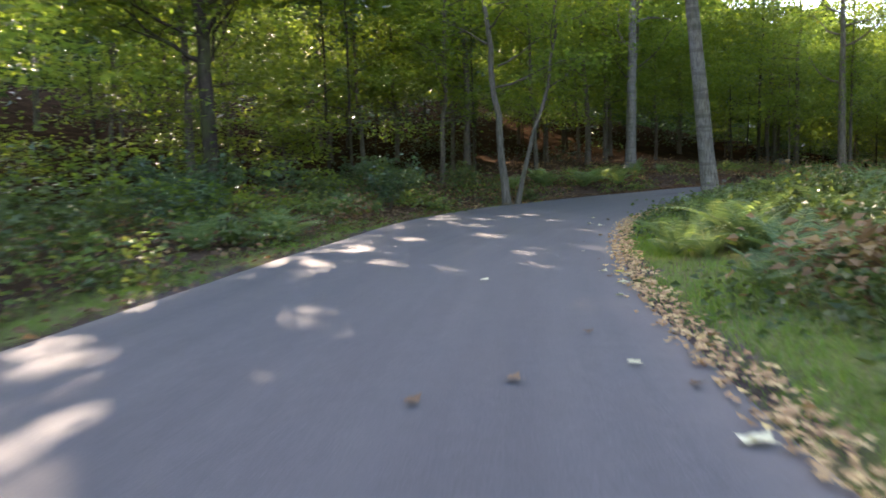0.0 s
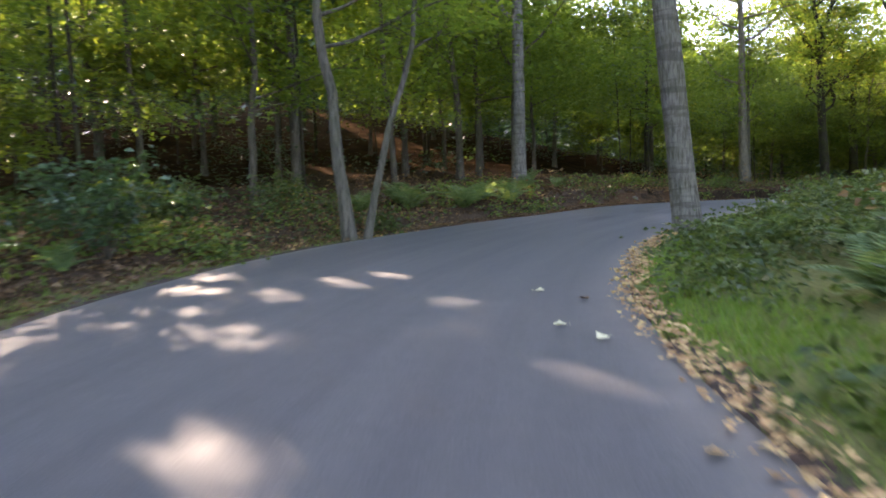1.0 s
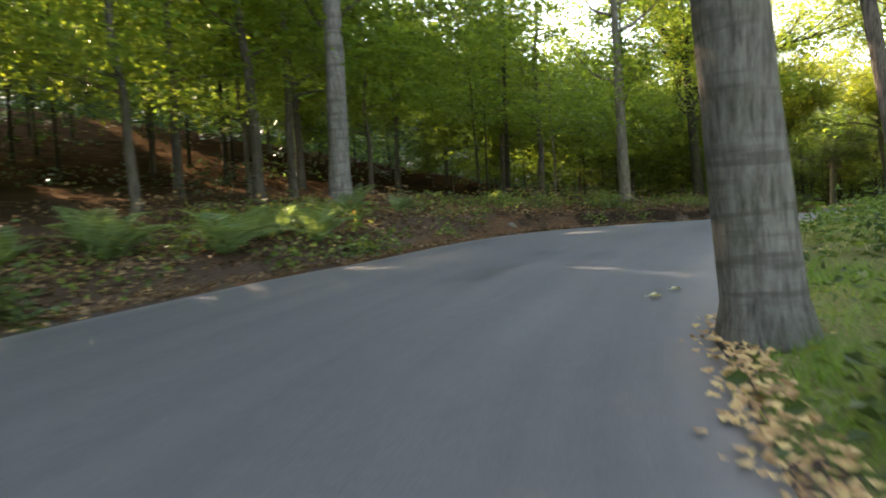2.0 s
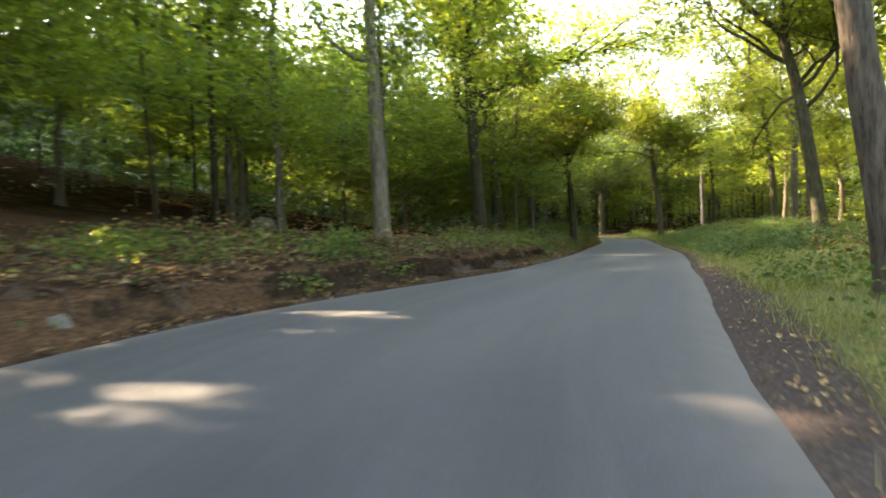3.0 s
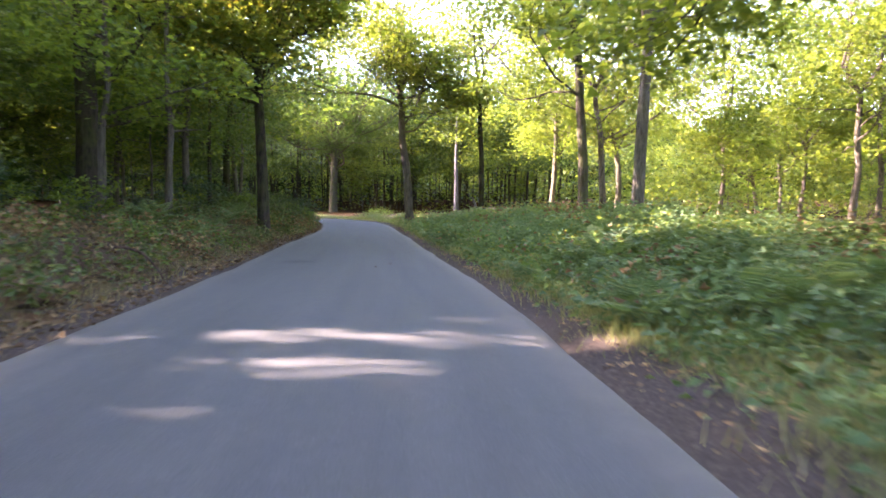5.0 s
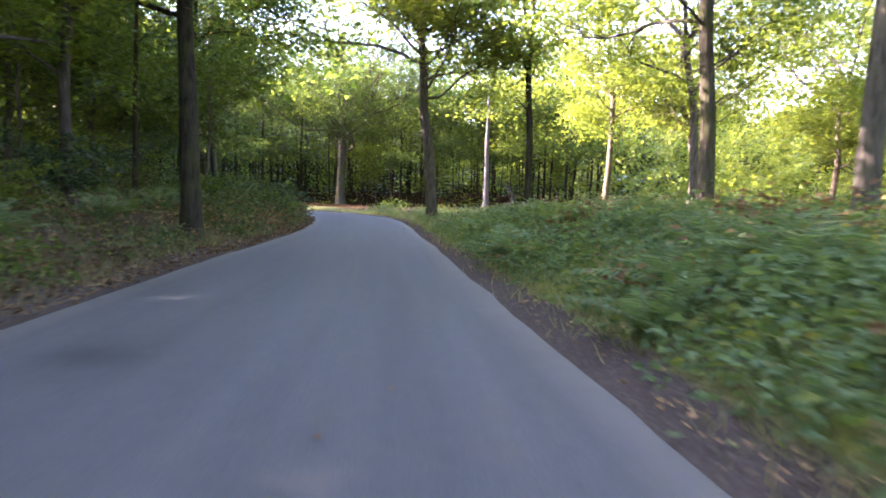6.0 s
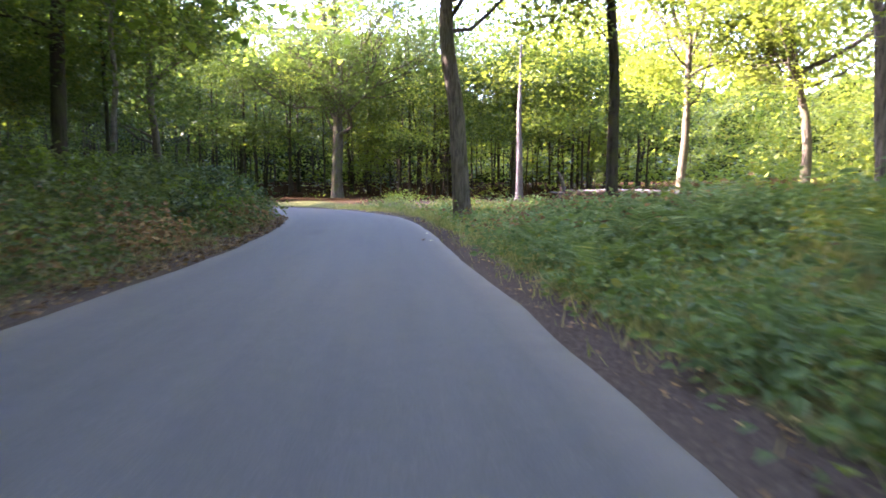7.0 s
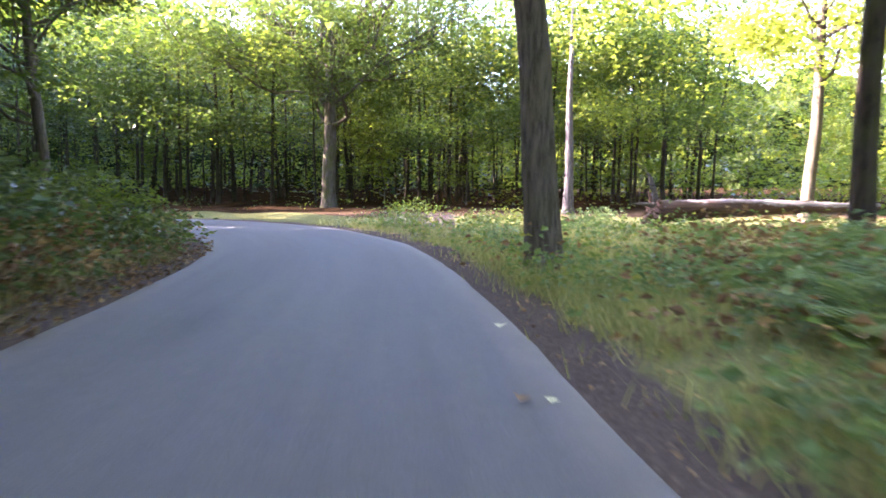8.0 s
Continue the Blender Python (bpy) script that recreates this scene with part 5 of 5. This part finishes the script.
spots = [p for args in ((26, 1, 20, 1.0, 4.5, "right"), (14, 4, 18, 1.2, 4.0, "left"), (64, 50, 80, 0.8, 3.4, "right"), (12, 20, 34, 0.9, 3.0, "left"), (26, 64, 92, 1.3, 4.0, "left"), (6, 80, 90, 2.0, 5.0, "right")) for p in area_points(*args)[0]]
spots = [np.array(p) for p in ((2.75, 9.15), (3.05, 8.85), (3.3, 9.5), (3.6, 8.9), (-3.9, 13.6), (-3.4, 12.6), (-5.0, 18.6), (-4.4, 11.0), (-5.6, 13.2), (5.2, 29.7), (4.9, 29.0))] + spots
plant(fern_kinds, spots, 0.8, 1.25, "roadside ferns")


# ---- shrubs at the edge of the wood ----
def make_shrub(label, leaf, stems, height, size):
    root = thing("shrub", label, "shrub", group="shrubs at the wood's edge")
    tips = []
    for k in range(stems):
        a = 2 * np.pi * (k + rng.uniform(-0.3, 0.3)) / stems
        L, R, d = limb((0, 0, -0.05), (math.cos(a) * 0.55, math.sin(a) * 0.55, 1.0), height * rng.uniform(0.7, 1.1), 0.014, 5, 0.1, 0.22)
        g = Geo()
        g.tube(L, R, 4)
        for q in range(2, 6):
            w = unit(rng.normal(0, 1, 3) * [1, 1, 0.4] + d * 0.4)
            T, r2, _ = limb(L[q], w, height * 0.28, 0.007, 3, 0.1, 0.25)
            g.tube(T, r2, 3)
            tips += [T[1], T[2], T[3]]
        g.object("stem", BARK_WOOD, root)
    V, F = sprays(np.array(tips), 9, 0.11, 0.5, size, 0.2, 0.6)
    mesh_object("foliage", V, F, leaf, root)
    return root


shrub_kinds = [make_shrub("broad-leaved green shrub at the wood's edge", leaf, n, h, q) for leaf, n, h, q in ((LEAF_DARK, 7, 1.1, 0.13), (LEAF_HERB, 6, 0.9, 0.11), (LEAF_MID, 6, 1.4, 0.12), (LEAF_DARK, 8, 1.7, 0.14))]
spots = [p for args in ((30, -3, 26, 1.3, 5.0, "left"), (16, 79, 94, 1.0, 4.0, "left"), (8, 60, 78, 2.0, 5.0, "left")) for p in area_points(*args)[0]]
plant(shrub_kinds, spots, 0.7, 1.15, "shrubs at the wood's edge")


# ---- single leaves on the asphalt ----
def road_leaf(label, size, mat, s, l, turn):
    """One curled, lobed leaf with its stalk."""
    n = 9
    u = np.linspace(0, 1, n)
    w = size * (0.46 * np.sin(np.pi * u) ** 0.8 * (1 + 0.28 * np.cos(4 * np.pi * u)) + 0.006)
    curl = rng.uniform(0.15, 0.4)
    mid = np.column_stack([size * (u - 0.5), 0 * u, size * curl * (u - 0.5) ** 2])
    rim = lambda q: mid + np.column_stack([size * 0.06 + 0 * u, q * w, w * rng.uniform(0.15, 0.6)])
    V = np.vstack([rim(1), mid, rim(-1)])
    F = [[k * n + j, k * n + j + 1, (k + 1) * n + j + 1, (k + 1) * n + j] for k in (0, 1) for j in range(n - 1)]
    g = Geo()
    g.add(V, F)
    g.tube(np.array([mid[0], mid[0] - [0.3 * size, 0.04 * size, -0.02 * size]]), np.array([0.0016, 0.001]), 4)
    ob = g.object("fallen_leaf", mat)
    i = int(np.searchsorted(S, s))
    p = LINE[i] + LEFT[i] * l
    el, er = edge_left(s), edge_right(s)
    c = (l + er) / (el + er)
    ob.matrix_basis = pose(p[0], p[1], ROAD_Z[i] + 0.03 + 0.05 * (1 - (2 * c - 1) ** 2), 0, 0, turn)
    return tagged(ob, label, "leaf", "leaves on the road")


for s, l, size, pale in ((2.9, 0.45, 0.10, 0), (3.3, -0.05, 0.09, 0), (3.6, -0.75, 0.09, 1), (4.7, -0.55, 0.08, 0), (6.1, -1.0, 0.09, 1), (4.6, -1.15, 0.09, 0), (3.4, -1.0, 0.08, 0), (2.7, -1.05, 0.11, 1), (2.4, -1.0, 0.1, 1),
                         (14.4, -0.2, 0.1, 1), (14.0, -0.5, 0.11, 1), (15.6, -0.35, 0.1, 0), (16.2, 0.1, 0.1, 1),
                         (24.4, -0.3, 0.12, 1), (24.9, -0.45, 0.1, 1), (61.5, 0.3, 0.05, 0), (62.3, 0.0, 0.05, 0), (82.3, -0.85, 0.07, 1), (82.0, -0.7, 0.1, 0), (84.0, -0.9, 0.1, 1)):
    road_leaf("pale fallen leaf lying on the asphalt" if pale else "curled brown fallen leaf on the asphalt", size, PALE_LEAF if pale else DRY, s, l, rng.uniform(0, 360))
for x, y, size, mat in ((0.16, 6.92, 0.1, PALE_LEAF), (1.50, 7.73, 0.08, PALE_LEAF), (1.67, 7.74, 0.14, YELLOW), (1.53, 7.40, 0.07, DRY), (1.56, 7.00, 0.11, PALE_LEAF), (1.52, 6.83, 0.05, YELLOW), (1.98, 9.54, 0.1, PALE_LEAF), (2.10, 9.68, 0.11, PALE_LEAF), (1.65, 9.77, 0.07, PALE_LEAF), (2.31, 11.96, 0.09, TAN), (1.70, 10.97, 0.06, DRY), (1.60, 8.67, 0.06, DRY)):
    s, l = [float(q[0]) for q in along((x, y))]
    road_leaf({"yellow_leaf": "bright yellow fallen leaf on the asphalt", "pale_leaf": "pale fallen leaf lying on the asphalt"}.get(mat.name, "curled brown fallen leaf on the asphalt"), size, mat, s, l, rng.uniform(0, 360))


rng = np.random.default_rng(16)

# ---- stones and the fallen trunk ----
def make_stone(name, label, x, y, size, mat=STONE):
    bm = bmesh.new()
    bmesh.ops.create_icosphere(bm, subdivisions=3, radius=0.5)
    for v in bm.verts:
        v.co *= 1 + 0.28 * noise.noise(v.co * 2.2 + Vector((x, y, 0))) + 0.08 * noise.noise(v.co * 6)
        v.co.x *= size[0]
        v.co.y *= size[1]
        v.co.z *= size[2]
    me = bpy.data.meshes.new(name)
    bm.to_mesh(me)
    bm.free()
    me.materials.append(mat)
    me.polygons.foreach_set("use_smooth", [True] * len(me.polygons))
    ob = new(name, me)
    ob.matrix_basis = at_ground(x, y, 20, 1.0, -0.12 * size[2])
    return tagged(ob, label, "stone")


make_stone("boulder", "pale rounded boulder on the leafy slope", 21.0, 46.6, (0.85, 0.75, 0.8))
make_stone("boulder", "pale stone half hidden on the bank", 40.5, 50.6, (0.36, 0.28, 0.24))
make_stone("stone", "grey stone block at the road edge", 12.46, 33.75, (0.42, 0.34, 0.46))


def log_material():
    m, t, b = material("weathered_log", 0.85, 0.2)
    co = t.nodes.new("ShaderNodeTexCoord").outputs["Object"]
    mp = node(t, "ShaderNodeMapping")
    mp.inputs["Scale"].default_value = (6, 6, 0.4)
    t.links.new(co, mp.inputs["Vector"])
    ridge, blot = noise_of(t, 1.4, 6, mp.outputs[0], 0.75), noise_of(t, 2.6, 5, co)
    bark = ramp(t, ridge, [(0.3, (0.022, 0.013, 0.010)), (0.6, (0.075, 0.042, 0.028)), (0.8, (0.15, 0.08, 0.045))])
    bare = ramp(t, ridge, [(0.3, (0.06, 0.045, 0.045)), (0.5, (0.15, 0.135, 0.135)), (0.7, (0.32, 0.295, 0.275))])
    f = math_of(t, "ADD", mask(t, "bare"), math_of(t, "MULTIPLY", math_of(t, "SUBTRACT", blot, 0.5), 1.2))
    t.links.new(mixed(t, ramp(t, f, [(0.42, (0, 0, 0)), (0.58, (1, 1, 1))]), bark, bare), b.inputs["Base Color"])
    bumped(t, b, ridge, 1.0, 0.04)
    return m


def make_log():
    a, b = np.array([72.75, 57.9]), np.array([76.3, 52.3])
    za, zb = float(ground_z([a])[0]) + 0.42, float(ground_z([b])[0]) + 0.66
    axis = Vector((b[0] - a[0], b[1] - a[1], zb - za))
    root = thing("fallen_log", "fallen dead tree log with upturned broken roots", "log", Matrix.Translation((a[0], a[1], za)) @ axis.to_track_quat("Z", "X").to_matrix().to_4x4())
    inv = root.matrix_basis.to_3x3().inverted()
    up = np.array(inv @ Vector((0, 0, 1)))
    out = np.array((0.0, 0.0, -1.0))
    u = np.linspace(0, 1, 40)
    n = axis.length
    pts = np.column_stack([0.05 * np.sin(5 * u), 0.04 * np.sin(8 * u + 1), n * u])
    g = Geo()
    g.tube(pts, np.interp(u, [0, 0.04, 0.15, 0.6, 1], [0.36, 0.33, 0.31, 0.20, 0.08]), 18, 0.07, True)
    stem = g.object("stem", log_material(), root)
    V = np.vstack(g.V)
    away = V - np.column_stack([np.interp(V[:, 2], pts[:, 2], pts[:, 0]), np.interp(V[:, 2], pts[:, 2], pts[:, 1]), V[:, 2]])
    bare = np.clip(0.27 + 0.45 * (unit(away) @ up) + 0.55 * (V[:, 2] / n - 0.5), 0, 1)
    stem.data.attributes.new("bare", "FLOAT", "POINT").data.foreach_set("value", bare)
    east = unit(np.cross(up, out))
    for k in range(16):
        d = unit(out * rng.uniform(0.05, 0.45) + up * rng.normal(0.1, 0.8) + east * rng.normal(0, 0.8))
        L, R, _ = limb(np.zeros(3), d, rng.uniform(0.4, 0.75), rng.uniform(0.11, 0.19), 5, 0.0, 0.3)
        g = Geo()
        g.tube(L, R, 7, 0.16, True)
        g.object("root_stub", LOG_ROOT, root, "dark broken root")
    for way, reach, r in ((up * 1.0 + out * 0.1, 1.0, 0.13), (up * 0.5 + out * 0.8, 0.6, 0.08)):
        L, R, d = limb(up * 0.15, way, reach, r, 6, 0.0, 0.08)
        hook, r2, _ = limb(L[-1], d + out * 1.6, 0.6 * reach, R[-1] * 0.95, 5, 0.0, 0.15)
        g = Geo()
        g.tube(np.vstack([L, hook[1:]]), np.r_[R * 0.6 + r * 0.3, r2[1:]], 8, 0.08, True)
        g.object("root", WOOD_DEAD, root, "pale bent root")
    return root


LOG_ROOT = bark_material("log_root", (0.025, 0.016, 0.012), (0.12, 0.075, 0.055))
make_log()


rng = np.random.default_rng(17)

# ---- leaves, tufts and hanging roots on the bank ----
xy, s_, d_ = clumped(500, 110, 0.35, 33, 92, 0.75, 1.9, "left")
herbs("bank_tufts", "herbs and moss hanging over the bank edge", xy, 0.10 + 0 * s_, 12, 0.16, 0.08, LEAF_HERB)
xy, s_, d_ = area_points(3000, 24, 92, -0.05, 0.65, "left")
litter("fallen_leaves", "tan dry leaves at the foot of the bank", xy, 0.085, on_road=True)


def make_bank_root(s0):
    """A bare root that hangs over the cut face of the bank."""
    i = int(np.searchsorted(S, s0))
    side, way = np.array([*LEFT[i], 0.0]), np.array([*WAY[i], 0.0])
    foot = np.array([*(LINE[i] + LEFT[i] * edge_left(s0)), ROAD_Z[i]])
    h = bank_left(s0)
    run = rng.uniform(-0.6, 0.6)
    u = np.linspace(0, 1, 9)[:, None]
    pts = foot + side * (1.1 - 0.72 * np.sin(u * 1.5)) + way * (run * u + 0.08 * np.sin(7 * u)) + np.array([0, 0, 1.0]) * (h * (1.0 - 0.95 * u ** 1.8) + 0.03)
    g = Geo()
    g.tube(pts, np.linspace(0.024, 0.009, 9) * rng.uniform(0.6, 1.3), 6, 0.12, True)
    return tagged(g.object("bank_root", LOG_ROOT), "bare brown root hanging over the earth bank", "root", "roots on the bank")


for s0 in (31.5, 33.2, 35.0, 36.1, 38.4, 39.3, 41.0, 43.6, 45.2, 48.8, 53.0, 58.9):
    make_bank_root(s0)


# ---- the wood goes on behind its first rows ----
rng = np.random.default_rng(29)
V, F = far_ring(1300, lambda p, s, u, v: (p[:, 0] > 12) & (p[:, 0] < 62) & (p[:, 1] > 66) & (p[:, 1] < 125) & (u > 9) & (s > 62), 14.0, 0.7, 20, 1.2, 0.6)
stuff("far_foliage", V, F, LEAF_SHADED, "closed depth of the bank wood", "foliage")
V, F = far_ring(1500, lambda p, s, u, v: (v > 42) & (v < 70) & (p[:, 0] > 20), 14.0, 0.62, 22, 1.2, 0.3)
stuff("far_foliage", V, F, LEAF_OAK, "sunlit far edge of the open wood", "foliage")
V, F = far_ring(1700, lambda p, s, u, v: (np.hypot(p[:, 0] - 52, p[:, 1] - 53) > 38.5) & (np.hypot(p[:, 0] - 52, p[:, 1] - 53) < 47) & (p[:, 0] + 0.8 * p[:, 1] > 128) & (p[:, 1] > 60) & (v > 4), 10.5, 0.2, 50, 0.7, 3.6, (26, 0.9, (1.5, 1.5, 0.35)))
stuff("wood_foliage", V, F, LEAF_SHADED, "green leaf sprays before the thin trunks", "foliage")
# added overhead leaves that shade one more stretch of the road
V, F = thinned(*sprays(sunward(480, 68, 82, -2.2, 2.8, 12, 30), 18, 0.7, 0.35, 0.5))
stuff("canopy_foliage", V, F, LEAF_MID, "leaf canopy added overhead to shade the road and wood", "foliage")


def far_wood_material():
    m, t, b = material("far_wood", 0.95, 0.05)
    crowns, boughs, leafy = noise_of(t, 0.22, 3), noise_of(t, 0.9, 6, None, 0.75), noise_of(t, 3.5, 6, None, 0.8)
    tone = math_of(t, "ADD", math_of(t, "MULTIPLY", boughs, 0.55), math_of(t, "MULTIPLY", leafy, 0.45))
    # near-black gaps between the boughs: their shade is painted into the ramp
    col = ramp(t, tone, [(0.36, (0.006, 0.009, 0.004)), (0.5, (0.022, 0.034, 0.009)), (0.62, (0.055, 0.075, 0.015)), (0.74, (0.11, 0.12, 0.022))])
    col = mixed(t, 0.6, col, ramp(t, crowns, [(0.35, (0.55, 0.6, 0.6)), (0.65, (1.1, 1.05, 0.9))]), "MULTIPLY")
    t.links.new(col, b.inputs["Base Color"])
    bumped(t, b, tone, 1.0, 0.9)
    return m


def make_far_wood():
    """The wood's crowns run on as one closed, lumpy mass beyond the last single trees."""
    ring = smooth_line(np.array([(-70, -60), (-62, -10), (-52, 40), (-32, 84), (4, 112), (48, 128), (92, 122), (122, 98), (134, 60), (128, 16), (104, -26), (60, -62)]), 40)
    tall = np.interp(np.arange(len(ring)), np.linspace(0, len(ring) - 1, 12), [22, 22, 23, 24, 28, 32, 24, 15, 13, 12, 12, 12])
    rows = np.linspace(0, 1, 17)
    V = []
    for i, (x, y) in enumerate(ring):
        way = unit(ring[min(i + 1, len(ring) - 1)] - ring[max(i - 1, 0)])
        out = np.array([-way[1], way[0]])
        z0 = float(ground_z([(x, y)])[0]) - 0.6
        for f in rows:
            h = tall[i] * (1 + 0.32 * noise.noise((x * 0.16, y * 0.16, 2.0)) + 0.16 * noise.noise((x * 0.5, y * 0.5, 6.0)))
            d = 3.2 * noise.noise((x * 0.2, y * 0.2, f * 4)) + 1.6 * noise.noise((x * 0.55, y * 0.55, f * 10)) + 0.9 * noise.noise((x * 1.3, y * 1.3, f * 22)) + 5.0 * f ** 3
            V.append((x + out[0] * d, y + out[1] * d, z0 + h * f + 0.8 * noise.noise((x * 0.7, y * 0.7, f * 9))))
    n, k = len(ring), len(rows)
    i, j = np.meshgrid(np.arange(n - 1), np.arange(k - 1), indexing="ij")
    F = np.stack([i * k + j, (i + 1) * k + j, (i + 1) * k + j + 1, i * k + j + 1], -1).reshape(-1, 4)
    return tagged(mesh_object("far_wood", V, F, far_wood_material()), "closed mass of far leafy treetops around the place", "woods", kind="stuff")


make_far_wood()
